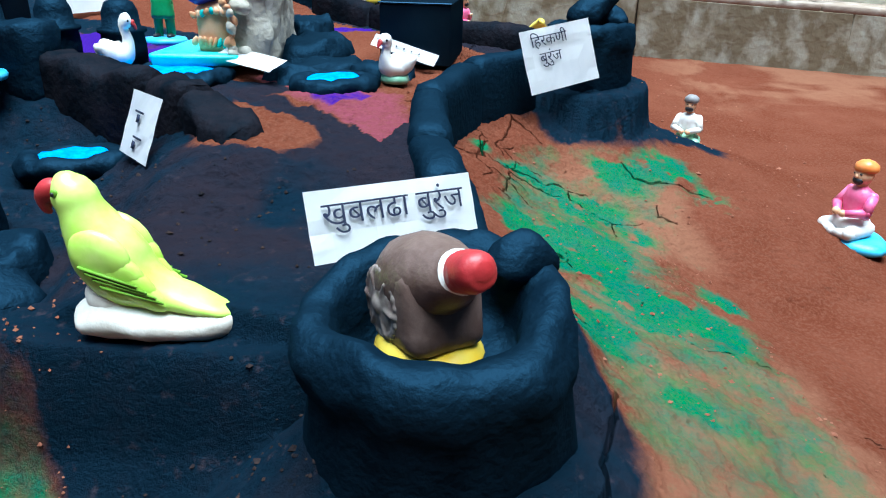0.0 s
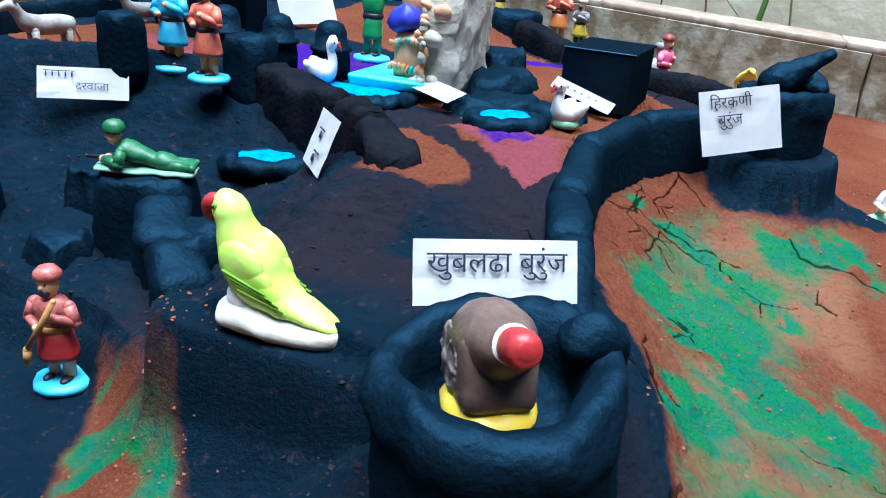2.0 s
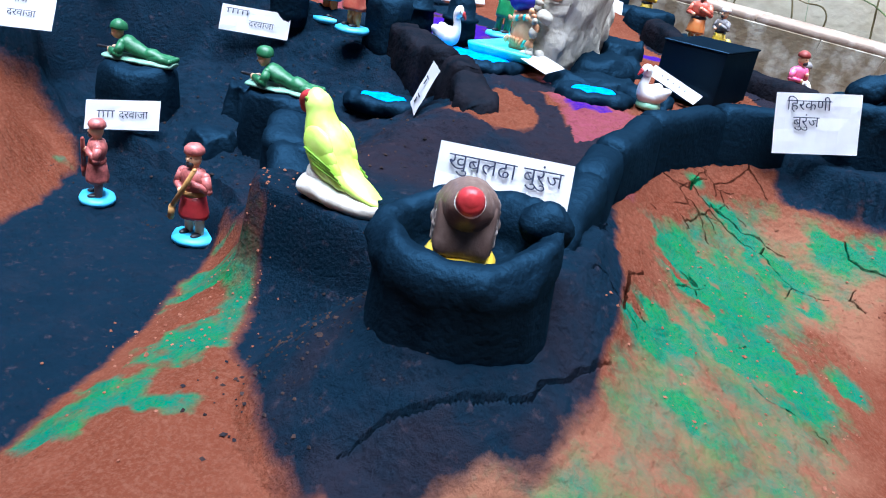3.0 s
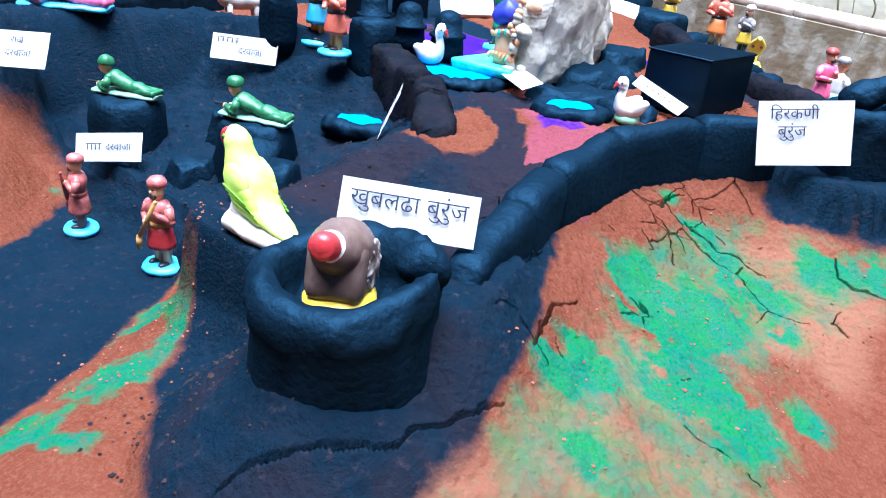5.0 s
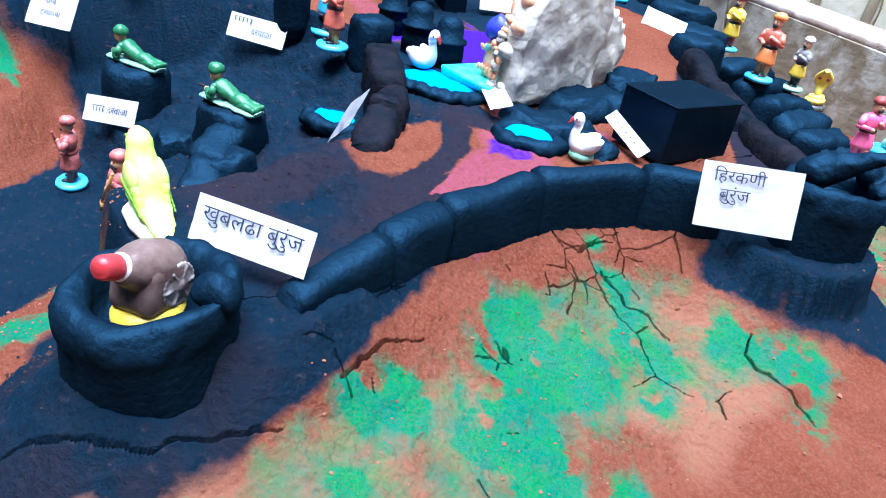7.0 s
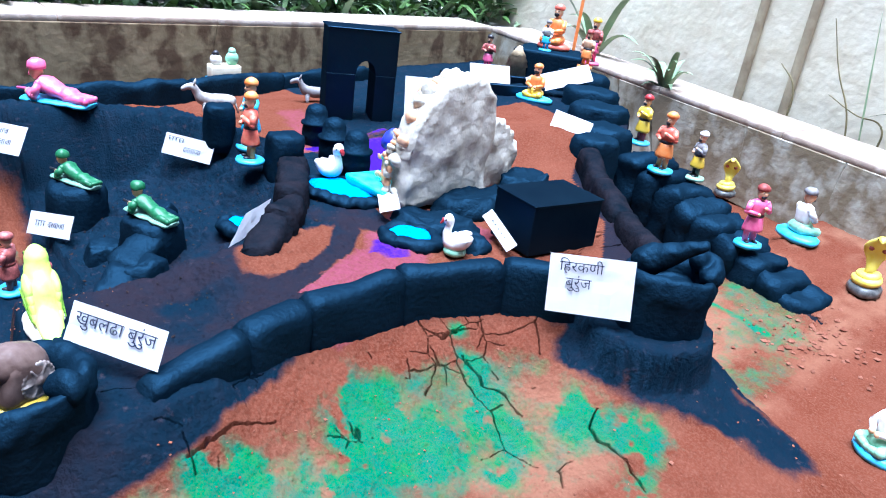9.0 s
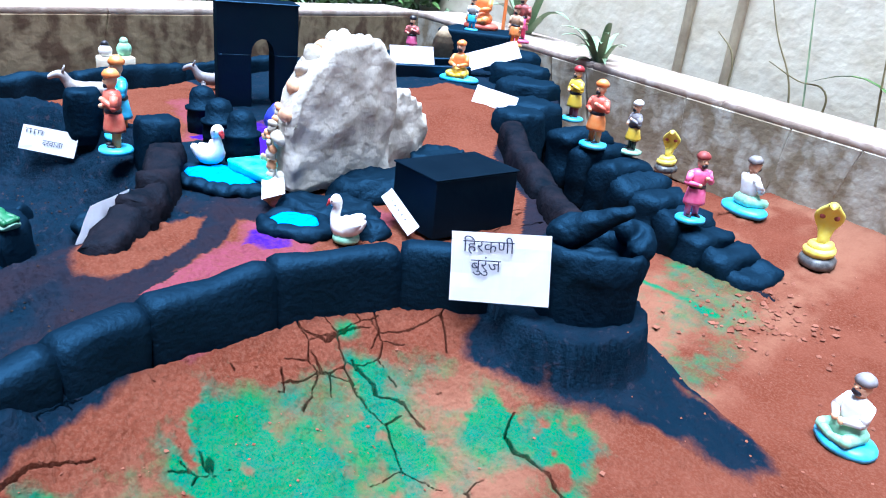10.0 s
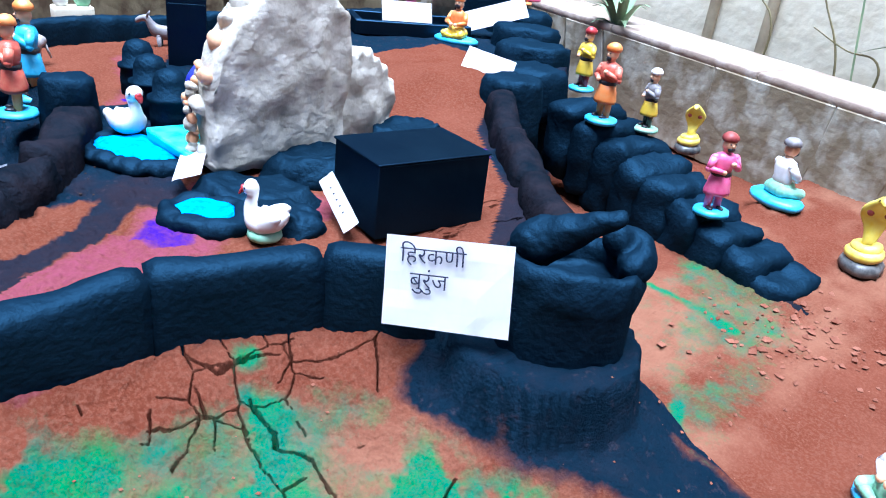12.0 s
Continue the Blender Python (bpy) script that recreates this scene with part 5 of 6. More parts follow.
parrot(pose(-0.184, 0.432, 0.168, 0, 0, -4))
cannon(pose(-0.004, 0.354, 0.199, 0, 0, 118))
swan(pose(-0.435, 1.013, 0.232, 0, 0, 195) @ Matrix.Diagonal((0.74, 1.12, 0.95, 1)), "white clay swan with red beak by the blue pond", False, 1.0)
swan(pose(-0.062, 1.015, 0.226, 0, 0, 40) @ Matrix.Diagonal((0.88, 1.1, 0.95, 1)), "white clay swan with red beak on a green base", True, 0.84)
standing(pose(-0.655, 0.482, 0.005, -2, 4, -35), 0.124, M_blue, M_maroon, M_rose, M_rose, M_rose, "worn rose-painted clay guard with a staff on a blue base", staff=M_maroon)
M_goldbrown = mat("gold_brown_paint", (0.35, 0.16, 0.05), 0.45, (0.5, 0.28, 0.1), 60)
standing(pose(-0.475, 0.498, 0.004, 0, 0, 8), 0.136, M_blue, M_skin, M_red, M_rose, M_rose, "rose-painted clay guard holding a staff on a blue base", staff=M_goldbrown)
standing(pose(-0.648, 0.950, 0.240, 0, 0, -5), 0.150, M_blue, M_orange, M_blue, M_blue, M_orange, "clay guard in blue tunic and orange turban on the bank")
standing(pose(-0.556, 0.902, 0.243, 0, 0, -15), 0.142, M_blue, M_orange, M_rosered, M_rosered, M_orange, "clay guard in red tunic and orange turban on the bank")
crawling(pose(-0.752, 0.632, 0.166, 0, 0, 22), "green clay soldier crawling with a rifle on a black block")
crawling(pose(-0.497, 0.682, 0.178, 0, 0, 18), "green clay soldier crawling with a rifle on a black block")
standing(pose(-0.46, 1.27, 0.235, 0, 0, 0), 0.160, M_blue, M_green, M_green, M_green, M_green, "dark green clay soldier saluting beside the stone slab", arms="salute", skirt=0.12)
seated(pose(0.512, 1.497, 0.0, 0, 0, -30), 0.120, M_blue, M_greenlight, M_white, M_grey, "clay drummer in white shirt seated on a blue base")
seated(pose(0.595, 0.985, 0.012, 0, 0, -75), 0.125, M_blue, M_white, M_pink, M_orange, "clay figure in pink blouse kneeling on a blue base", 1.2)
cobra(pose(0.258, 2.04, 0.064, 0, 0, 110), 0.138, "yellow clay cobra with raised hood on a dark base")
cobra(pose(-0.19, 2.16, 0.135, 0, 0, 110), 0.105, "small yellow clay cobra beside the black steps")
seated(pose(0.03, 2.17, 0.088, 0, 0, 150), 0.142, M_blue, M_greenlight, M_white, M_grey, "clay musician in white shirt seated near the kerb", 1.2)
standing(pose(0.05, 1.84, 0.135, 0, 0, 60), 0.150, M_blue, M_pink, M_pink, M_pink, M_maroon, "clay figure in pink robe standing on a black step")
standing(pose(-0.40, 2.01, 0.235, 0, 0, -20), 0.140, M_blue, M_red, M_yellow, M_yellow, M_red, "clay guard in yellow coat and red turban by the kerb")
standing(pose(-0.21, 1.83, 0.232, 0, 0, -10), 0.152, M_blue, M_orange, M_orange, M_rosered, M_orange, "clay guard in orange and red on the black steps")
standing(pose(-0.17, 1.93, 0.215, 0, 0, -30), 0.125, M_greenlight, M_dark, M_yellow, M_grey, M_white, "clay guard in yellow and grey on the black steps")
# far side
crawling(pose(-0.995, 0.675, 0.262, 0, 0, 42) @ Matrix.Diagonal((1.15, 1.5, 1.35, 1)), "clay figure in pink lying on a blue slab", 1.15, [M_pink, M_blue, M_skin, M_pink])
beast(pose(-0.93, 1.0, 0.222, 0, 0, 70), 0.095, M_offgrey, "grey and white clay animal on the red strip")
beast(pose(-0.98, 1.31, 0.225, 0, 0, 60), 0.085, M_grey, "grey clay donkey beside the black gate")
seated(pose(-0.76, 1.95, 0.273, 0, 0, 20), 0.115, M_blue, M_yellow, M_orange, M_orange, "orange-robed clay figure seated on a blue slab", 1.3)
standing(pose(-1.15, 2.12, 0.282, 0, 0, 20), 0.125, M_pink, M_pink, M_pink, M_rose, M_dark, "small pink clay figure by the back kerb")


def tableau(m):
    bm = bmesh.new()
    brick_box(bm, 0.10, 0.06, 0.016, 0.004, pose(0, 0, 0.008), 0)
    brick_box(bm, 0.092, 0.052, 0.04, 0.006, pose(0, 0, 0.036), 1)
    blob(bm, (-0.026, 0, 0.070), (0.018, 0.018, 0.018), 2)
    blob(bm, (-0.026, 0, 0.088), (0.011, 0.011, 0.011), 3)
    blob(bm, (0.024, 0, 0.074), (0.020, 0.018, 0.022), 4)
    blob(bm, (0.024, 0, 0.096), (0.011, 0.011, 0.011), 4)
    return figure("well_figurine", bm, [M_blue, M_cream, M_white, M_dark, M_greenlight], m, "clay well with two small birds by the back kerb", wear=0.0012)


tableau(pose(-1.40, 1.25, 0.205, 0, 0, 85))


def hut(m):
    bm = bmesh.new()
    lathe(bm, [(0.036, 0), (0.034, 0.03), (0.040, 0.033), (0.034, 0.048), (0.037, 0.050), (0.028, 0.066), (0.030, 0.068), (0.018, 0.088), (0.006, 0.1)], seg=22)
    return figure("hut_figurine", bm, [M_straw], m, "small tiered straw-coloured clay hut", "toy hut", wear=0.0012)


M_straw = mat("straw_paint", (0.42, 0.33, 0.2), 0.8, (0.28, 0.2, 0.12), 60, 0.4, 120)
hut(pose(-1.06, 2.18, 0.285))
# corner block and the images on it
bm = bmesh.new()
brick_box(bm, 0.24, 0.2, 0.14, 0.012, pose(0, 0, 0.07), seg=3)
rough_up(bm, 0.006, 22, 3)
_b = link_bm("mud_plinth", bm, M_black)
_b.matrix_world = pose(-1.02, 2.31, 0.24, 0, 0, 30)
tagged(_b, "black mud plinth in the corner of the kerbs", "toy plinth")
standing(pose(-1.0, 2.24, 0.378, 0, 0, 10), 0.105, M_blue, M_blue, M_blue, M_white, M_grey, "small clay figure in white and blue on the plinth", arms="down")
seated(pose(-1.04, 2.33, 0.378, 0, 0, 10), 0.155, M_rosered, M_orange, M_orange, M_rosered, "clay image in orange with a dark collar on the plinth")
standing(pose(-0.84, 2.27, 0.352, 0, 0, 10), 0.125, M_orange, M_orange, M_orange, M_skin, M_maroon, "clay figure in orange on a black step", arms="down")
standing(pose(-0.86, 2.32, 0.360, 0, 0, 10), 0.155, M_pink, M_pink, M_pink, M_rose, M_yellow, "clay figure in pink with yellow hair on a black step", arms="down")


# ---- idol seen from behind ----
def idol():
    """Enthroned plaster group with an unpainted, lumpy back."""
    bm = bmesh.new()
    rnd = random.Random(4)

    def slab(y0, y1, x, z0, tops, th, mi):
        n = len(tops)
        cols = 26
        rows = 16
        front, back = [], []
        for j in range(rows + 1):
            fr, bk = [], []
            for i in range(cols + 1):
                t = i / cols
                top = np.interp(t, np.linspace(0, 1, n), tops)
                q = j / rows
                y = y0 + (y1 - y0) * t
                z = z0 + top * q
                # scalloped edge
                edge = 0.004 * math.sin(t * 40) * (q > 0.93)
                bulge = 0.010 * math.sin(math.pi * t) * math.sin(math.pi * min(1, q * 0.9))
                bk.append(bm.verts.new((x + th / 2 + bulge + 0.001 * noise.noise(Vector((y * 40, z * 40, 1))), y, z + edge)))
                fr.append(bm.verts.new((x - th / 2, y, z + edge)))
            front.append(fr)
            back.append(bk)
        for j in range(rows):
            for i in range(cols):
                bm.faces.new((back[j][i], back[j][i + 1], back[j + 1][i + 1], back[j + 1][i])).material_index = 0
                bm.faces.new((front[j][i + 1], front[j][i], front[j + 1][i], front[j + 1][i + 1])).material_index = mi
            bm.faces.new((front[j][0], back[j][0], back[j + 1][0], front[j + 1][0])).material_index = 0
            bm.faces.new((back[j][cols], front[j][cols], front[j + 1][cols], back[j + 1][cols])).material_index = 0
        for i in range(cols):
            bm.faces.new((back[rows][i], back[rows][i + 1], front[rows][i + 1], front[rows][i])).material_index = 0
            bm.faces.new((front[0][i], front[0][i + 1], back[0][i + 1], back[0][i])).material_index = 0

    slab(1.045, 1.245, -0.262, 0.238, [0.11, 0.160, 0.19, 0.208, 0.224, 0.234, 0.236, 0.230, 0.236, 0.230, 0.215, 0.19], 0.05, 1)
    slab(1.25, 1.35, -0.285, 0.238, [0.11, 0.135, 0.142, 0.135, 0.115, 0.09], 0.04, 1)
    # beads of hair and ornament that show past the edge
    for k in range(26):
        t = k / 25
        z = 0.25 + 0.20 * t
        y = 1.038 + 0.11 * max(0, t - 0.40) + rnd.uniform(-0.004, 0.004)
        q = rnd.uniform(0.004, 0.008)
        blob(bm, (-0.285 + rnd.uniform(-0.006, 0.006), y, z), (q, q, q * rnd.uniform(0.8, 1.3)), rnd.choice((0, 0, 1, 2)), seg=10, rings=6)
    # rounded lobes of plaster along the outline of the back
    lobes = [0.02, 0.08, 0.12, 0.160, 0.185, 0.205, 0.220, 0.230, 0.232, 0.226, 0.232, 0.224, 0.206, 0.17, 0.10, 0.03]
    for k, top in enumerate(lobes):
        q = rnd.uniform(0.009, 0.014)
        y = 1.045 + 0.2 * np.interp(k, (0, 2, 13, 15), (0, 0.01, 0.99, 1.0))
        blob(bm, (-0.268 + rnd.uniform(-0.008, 0.004), float(y), 0.238 + top), (q * 1.3, q, q * rnd.uniform(0.9, 1.3)), rnd.choice((0, 0, 2)) if k < 7 else 0, seg=10, rings=7)
    # throne, cushion and seated forms on the painted side
    brick_box(bm, 0.052, 0.15, 0.07, 0.012, pose(-0.318, 1.135, 0.285), 2, cuts=2)
    for k in range(9):
        for j in range(2):
            blob(bm, (-0.343 + 0.007 * k, 1.058, 0.268 + 0.04 * j), (0.0042, 0.004, 0.006), rnd.choice((1, 2, 5)), seg=8, rings=5)
    blob(bm, (-0.325, 1.075, 0.338), (0.028, 0.024, 0.022), 3)
    blob(bm, (-0.325, 1.15, 0.36), (0.035, 0.05, 0.05), 1)
    blob(bm, (-0.325, 1.15, 0.42), (0.022, 0.022, 0.028), 2)
    blob(bm, (-0.315, 1.28, 0.29), (0.03, 0.035, 0.05), 2)
    blob(bm, (-0.30, 1.275, 0.355), (0.022, 0.024, 0.016), 4)
    brick_box(bm, 0.12, 0.20, 0.016, 0.005, pose(-0.335, 1.12, 0.246), 5)
    rough_up(bm, 0.007, 30, 2)
    rough_up(bm, 0.003, 85, 5)
    ob = link_bm("idol", bm, [M_plasterback, M_orangeskin, M_skin, M_navyblue, M_green, M_teal])
    return tagged(ob, "plaster throne group with bare grey unpainted back", "statue")


M_orangeskin = mat("peach_gold_paint", (0.6, 0.25, 0.12), 0.45, (0.7, 0.4, 0.2), 70, 0.1, 90, 0.5)
M_navyblue = mat("ultramarine_paint", (0.03, 0.04, 0.4), 0.4)
idol()


# ---- the other signs ----
sign((-0.776, 0.553, 0.112), (-0.665, 0.600, 0.132), (-0.762, 0.538, 0.072), [("दरवाजा", 0.16, -0.12, 0.017)], "white paper sign with faint writing on a black block", bars=[(-0.30 + 0.06 * k, 0.0, 0.012, 0.2) for k in range(4)] + [(-0.21, 0.12, 0.24, 0.03)])
sign((-0.784, 0.827, 0.248), (-0.678, 0.886, 0.247), (-0.772, 0.812, 0.207), [("दरवाजा", 0.1, -0.22, 0.016)], "white paper sign leaning on the black bank", bars=[(-0.40 + 0.07 * k, 0.26, 0.014, 0.16) for k in range(5)] + [(-0.26, 0.36, 0.34, 0.025)])
sign((-0.965, 0.535, 0.243), (-0.880, 0.585, 0.247), (-0.938, 0.515, 0.192), [("राज", -0.05, 0.16, 0.016), ("दरवाजा", 0.0, -0.2, 0.016)], "white paper sign with two handwritten words on the bank")
sign((-0.317, 1.038, 0.252), (-0.298, 1.067, 0.263), (-0.222, 0.987, 0.245), label="blank white paper sign lying against the pond rim")
sign((-0.104, 1.112, 0.262), (-0.096, 1.126, 0.276), (-0.012, 1.082, 0.233), bars=[(0.0, 0.25 - 0.12 * k, 0.12, 0.02) for k in range(5)], label="white paper sign leaning on the black box")
sign((-0.345, 0.835, 0.248), (-0.285, 0.755, 0.254), (-0.352, 0.800, 0.186), bars=[(-0.05, 0.2, 0.3, 0.03), (-0.05, 0.1, 0.1, 0.12), (0.08, -0.18, 0.3, 0.03), (0.0, -0.3, 0.1, 0.12)], label="white paper sign propped on the mud ridge")
sign((-0.465, 1.705, 0.332), (-0.385, 1.762, 0.312), (-0.432, 1.668, 0.280), label="blank white paper sign on the red heap")
sign((-1.03, 1.92, 0.335), (-0.965, 2.04, 0.335), (-1.0, 1.90, 0.28), label="blank white paper sign beside the basin")
sign((-0.87, 2.02, 0.32), (-0.74, 2.16, 0.385), (-0.81, 2.0, 0.285), label="large white paper sign on the black steps")
sign((-0.76, 1.44, 0.36), (-0.69, 1.56, 0.36), (-0.72, 1.42, 0.26), label="white paper sign standing behind the throne group")


# ---- house wall pipes, weeds and flag ----
def tube(name, pts, r, mt, label, category, r2=None):
    cu = bpy.data.curves.new(name, "CURVE")
    cu.dimensions, cu.bevel_depth, cu.bevel_resolution, cu.resolution_u = "3D", r, 2, 6
    sp = cu.splines.new("BEZIER")
    sp.bezier_points.add(len(pts) - 1)
    for i, (b, p) in enumerate(zip(sp.bezier_points, pts)):
        b.co, b.handle_left_type, b.handle_right_type = p, "AUTO", "AUTO"
        b.radius = 1 if r2 is None else 1 + (r2 / r - 1) * i / (len(pts) - 1)
    cu.materials.append(mt)
    tmp = bpy.data.objects.new("tmp", cu)
    scene.collection.objects.link(tmp)
    me = bpy.data.meshes.new_from_object(tmp.evaluated_get(bpy.context.evaluated_depsgraph_get()))
    bpy.data.objects.remove(tmp)
    me.shade_smooth()
    ob = new(name, me)
    return tagged(ob, label, category) if label else ob


def blade(bm, root, tip, w, droop, mi=0):
    """One strap leaf with a folded middle."""
    root, tip = Vector(root), Vector(tip)
    d = tip - root
    side = d.cross(Vector((0, 0, 1)))
    side = (side if side.length > 1e-4 else Vector((1, 0, 0))).normalized()
    prev = None
    n = 9
    for k in range(n + 1):
        t = k / n
        p = root + d * t + Vector((0, 0, droop * math.sin(math.pi * t)))
        ww = w * (math.sin(math.pi * min(1, 0.25 + 0.75 * t)) ** 0.7) * (1 - 0.15 * t) + 0.0006
        row = [bm.verts.new(p - side * ww), bm.verts.new(p + Vector((0, 0, -ww * 0.35))), bm.verts.new(p + side * ww)]
        if prev:
            bm.faces.new((prev[0], prev[1], row[1], row[0])).material_index = mi
            bm.faces.new((prev[1], prev[2], row[2], row[1])).material_index = mi
        prev = row


for px in (-0.545, -0.365):
    yb = 2.52 - 0.0833 * (px - 2.6) + 0.008
    tube("wall_pipe", [(px, yb, 0.26), (px + 0.012, yb, 0.9), (px + 0.02, yb, 1.7)], 0.017, M_pipe, "weathered upright pipe fixed to the plaster wall", "pipe")
for pts in ([(-0.095, 2.645, 0.26), (-0.12, 2.648, 0.36), (-0.181, 2.652, 0.47), (-0.24, 2.655, 0.62)], [(-0.004, 2.637, 0.26), (-0.012, 2.64, 0.345), (-0.09, 2.645, 0.36), (-0.189, 2.652, 0.40)], [(0.145, 2.624, 0.26), (0.12, 2.63, 0.45), (0.10, 2.63, 0.75)], [(-0.30, 2.66, 0.27), (-0.31, 2.665, 0.40), (-0.37, 2.67, 0.46)], [(0.40, 2.6, 0.25), (0.37, 2.61, 0.5), (0.40, 2.62, 0.8)]):
    tube("dry_stalk", pts, 0.0035, M_stalk, "thin dry weed stalk growing against the wall", "weed", 0.0015)
bm = bmesh.new()
blade(bm, (-0.055, 2.641, 0.27), (-0.115, 2.646, 0.66), 0.006, 0.0)
tagged(link_bm("grass_blade", bm, M_leafpale), "tall pale green grass blade against the wall", "weed")
bm = bmesh.new()
blade(bm, (0.268, 2.612, 0.26), (-0.065, 2.640, 0.36), 0.011, 0.085)
tagged(link_bm("strap_leaf", bm, M_leaf), "long arching green strap leaf on the kerb", "leaf")
tube("plant_stem", [(0.30, 2.61, 0.25), (0.33, 2.615, 0.45), (0.40, 2.62, 0.75)], 0.010, M_leaf, "thick green plant stem growing by the wall", "plant", 0.006)


def weed(x, y, z, n, ln, w, seed, label, mt):
    rnd = random.Random(seed)
    root = thing("weed", pose(x, y, z), label, "plant")
    for k in range(n):
        a = rnd.uniform(0, 360)
        l = ln * rnd.uniform(0.6, 1.1)
        bm = bmesh.new()
        blade(bm, (0, 0, 0), (l * 0.75 * math.cos(radians(a)), l * 0.75 * math.sin(radians(a)), l * rnd.uniform(0.15, 0.9)), w * rnd.uniform(0.7, 1.2), l * 0.25)
        part("leaf", bm, mt, root)
    return root


weed(-0.62, 2.43, 0.31, 16, 0.17, 0.012, 3, "pale green tufted weed growing on the kerb", M_leafpale)
def leafy_weed(x, y, z, n, spread, seed, label):
    """A low tangle of small leaves on short stems."""
    rnd = random.Random(seed)
    root = thing("weed", pose(x, y, z), label, "plant")
    for k in range(n):
        sx, sy, sz = rnd.gauss(0, spread), rnd.gauss(0, spread * 0.45), abs(rnd.gauss(0.03, 0.035))
        a, l = rnd.uniform(0, 6.28), rnd.uniform(0.025, 0.06)
        bm = bmesh.new()
        blade(bm, (sx, sy, sz), (sx + l * math.cos(a), sy + l * math.sin(a), sz + l * rnd.uniform(-0.5, 0.7)), rnd.uniform(0.005, 0.011), 0.008)
        part("leaf", bm, rnd.choice((M_leaf, M_leafpale)), root)
    for k in range(5):
        bm = bmesh.new()
        a = rnd.uniform(0, 6.28)
        blade(bm, (0.02 * k - 0.04, 0, 0), (0.02 * k - 0.04 + 0.08 * math.cos(a), 0.03 * math.sin(a), rnd.uniform(0.12, 0.3)), 0.004, 0.0)
        part("stem", bm, M_stalk, root)
    return root


leafy_weed(0.98, 2.40, 0.245, 110, 0.11, 9, "tangled leafy green weed growing on the kerb top")
weed(-1.05, 2.58, 0.34, 6, 0.34, 0.022, 5, "broad green leaves behind the kerb corner", M_leafpale)
tube("flag_pole", [(-1.02, 2.42, 0.36), (-1.02, 2.43, 0.95)], 0.006, M_orange, "thin orange flag pole behind the plinth", "flag pole")
bm = bmesh.new()
g = [[bm.verts.new((-1.02 - 0.16 * i / 10, 2.43 + 0.015 * math.sin(i * 0.9), 0.86 - 0.14 * j / 6 * (1 - 0.5 * i / 10) - 0.02 * i / 10)) for i in range(11)] for j in range(7)]
for j in range(6):
    for i in range(10):
        bm.faces.new((g[j][i], g[j][i + 1], g[j + 1][i + 1], g[j + 1][i]))
bmesh.ops.solidify(bm, geom=bm.faces[:], thickness=0.0015)
tagged(link_bm("flag", bm, M_orange), "orange cloth flag on a thin pole", "flag")


# ---- beyond the back kerb ----
bm = bmesh.new()
brick_box(bm, 2.4, 12, 0.3, 0.01, pose(-2.95, 2.0, 0.19))
tagged(link_bm("pavement", bm, M_concrete, smooth=False), "pale concrete ground behind the kerb", "pavement", kind="structure")


def hedge():
    rnd = random.Random(12)
    bm = bmesh.new()
    for k in range(5200):
        y = rnd.uniform(-1.5, 4.2)
        z = 0.32 + abs(rnd.gauss(0, 0.16))
        x = -1.98 + rnd.uniform(-0.35, 0.18)
        a, e = rnd.uniform(0, 6.28), rnd.uniform(-0.5, 0.9)
        l = rnd.uniform(0.05, 0.16)
        blade(bm, (x, y, z), (x + l * math.cos(a), y + l * math.sin(a), z + l * e), rnd.uniform(0.008, 0.022), 0.02, rnd.choice((0, 0, 1)))
    ob = link_bm("hedge", bm, [M_leaf, M_leafpale])
    return tagged(ob, "tangled green weeds and bushes behind the kerb", "plants", kind="stuff")


hedge()


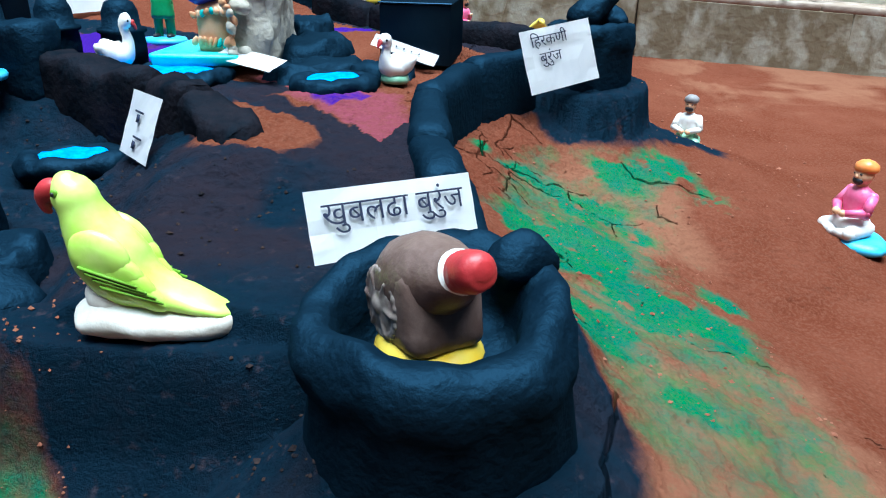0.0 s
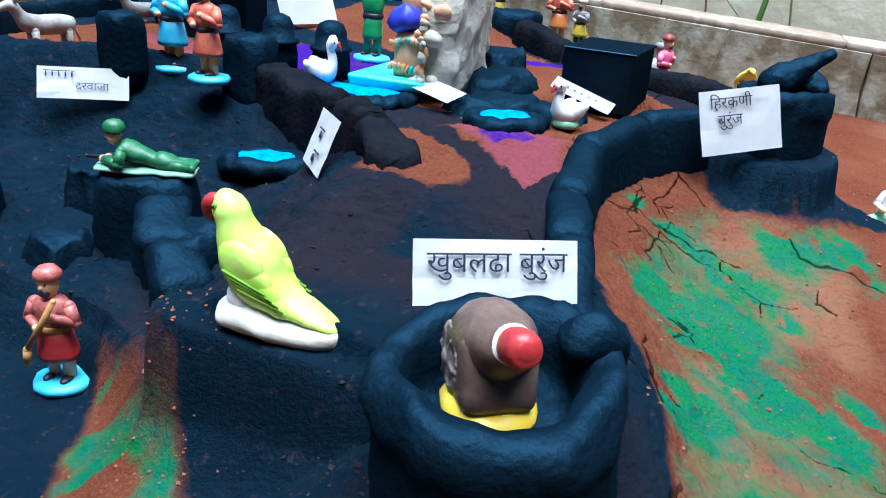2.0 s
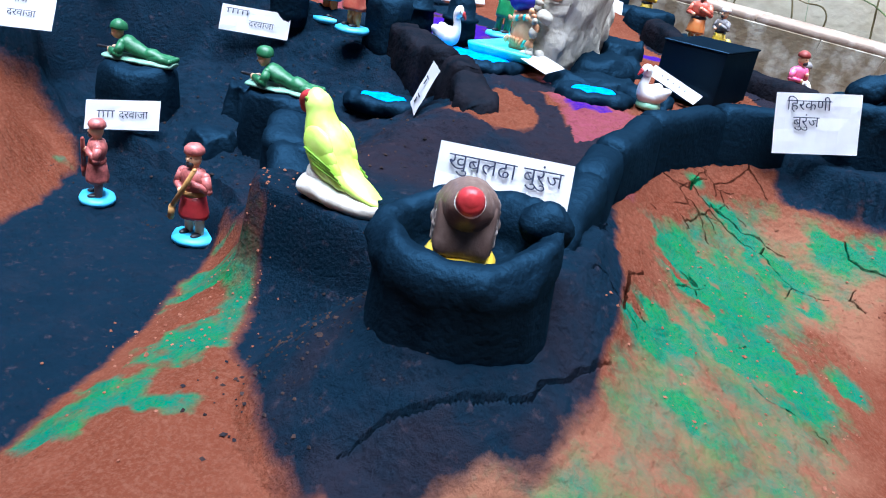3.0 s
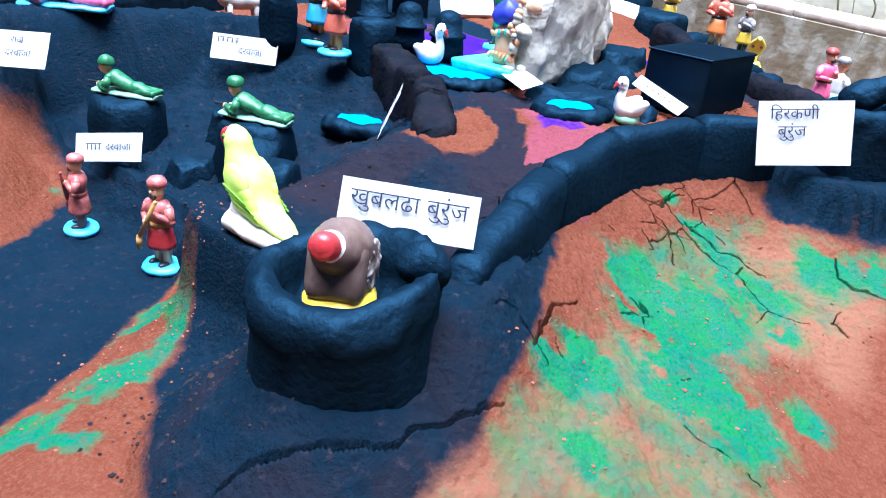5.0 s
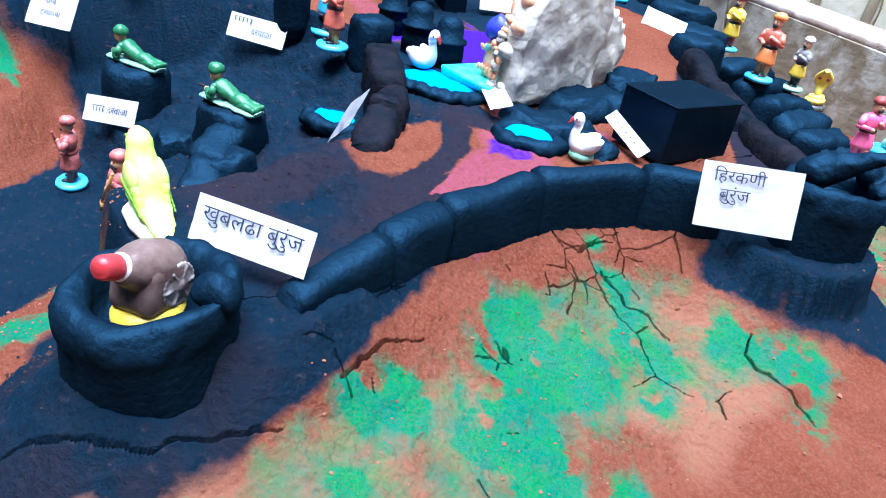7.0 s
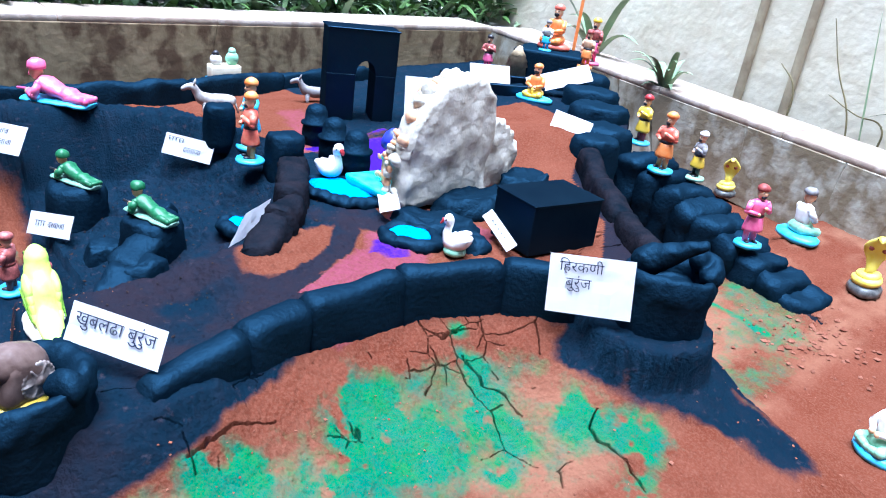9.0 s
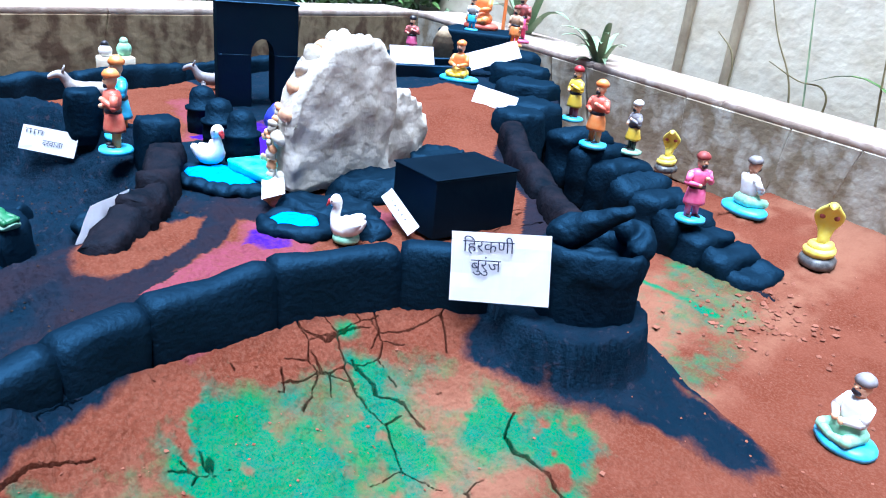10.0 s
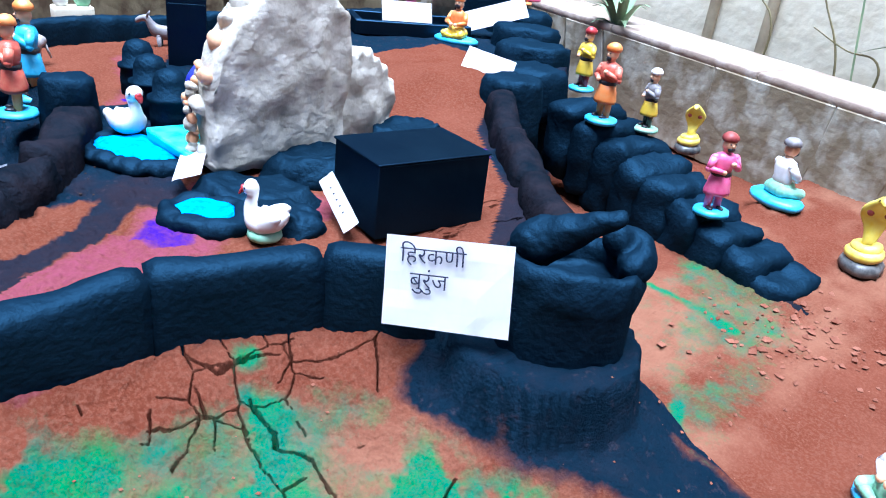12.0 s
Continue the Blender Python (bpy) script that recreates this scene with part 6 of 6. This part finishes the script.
# ---- loose clods and crumbs ----
def clods(name, places, mt, label):
    rnd = random.Random(len(places) + 7)
    fs = []
    X, Y = np.array([p[0] for p in places]), np.array([p[1] for p in places])
    Z = land(X, Y) + relief(X, Y)
    co = []
    for (x, y, r), z in zip(places, Z):
        k = len(co)
        sx, sy, sz = (r * rnd.uniform(0.6, 1.3) for _ in range(3))
        a = rnd.uniform(0, 6.28)
        for ux, uy, uz in ((1, 0, 0), (0.2, 1, 0.1), (-1, 0.1, 0), (-0.1, -1, -0.1), (0.1, 0.1, 1), (0, 0, -1)):
            px, py = ux * sx, uy * sy
            co.append((x + px * math.cos(a) - py * math.sin(a), y + px * math.sin(a) + py * math.cos(a), z + r * 0.3 + uz * sz * 0.8))
        for i in range(4):
            j = (i + 1) % 4
            fs += [(k + i, k + j, k + 4), (k + j, k + i, k + 5)]
    me = bpy.data.meshes.new(name)
    me.from_pydata(co, [], fs)
    me.materials.append(mt)
    return tagged(new(name, me), label, "soil crumbs", kind="stuff")


M_clod = mat("red_earth_crumb", (0.15, 0.05, 0.03), 0.95, (0.26, 0.11, 0.07), 40, spec=0.05)
M_blackclod = mat("black_earth_crumb", (0.006, 0.009, 0.014), 0.95, (0.05, 0.03, 0.025), 60, spec=0.05)
_r = random.Random(21)
_near_steps = [(_r.gauss(0.27, 0.07), _r.gauss(1.75, 0.08), abs(_r.gauss(0.003, 0.002)) + 0.001) for _ in range(160)]
_flat = [(_r.uniform(0.3, 0.75), _r.uniform(0.9, 2.1), abs(_r.gauss(0.0012, 0.0012)) + 0.0006) for _ in range(260)]
_front = [p for p in [(_r.uniform(0.02, 0.34), _r.uniform(0.42, 1.1), abs(_r.gauss(0.0008, 0.0008)) + 0.0005) for _ in range(420)] if p[0] > 0.09 and math.hypot(p[0] - 0.24, p[1] - 1.13) > 0.19]
_strip = [(_r.gauss(-0.28, 0.05), _r.gauss(0.36, 0.08), abs(_r.gauss(0.0007, 0.0007)) + 0.0005) for _ in range(200)]
clods("red_clods", _near_steps + _flat + _front + _strip, M_clod, "small loose clods of red earth")
_dark = [(_r.uniform(-0.8, -0.05), _r.uniform(0.48, 0.95), abs(_r.gauss(0.0022, 0.0018)) + 0.001) for _ in range(700)]
_dark = [(x, y, r * 0.45) for x, y, r in _dark if x < -0.26 or y < 0.66]
_rock = [(_r.gauss(-0.10, 0.05), _r.gauss(0.30, 0.05), abs(_r.gauss(0.0009, 0.0008)) + 0.0005) for _ in range(260)]
clods("black_clods", _dark + _rock, M_blackclod, "loose black-painted crumbs of earth")
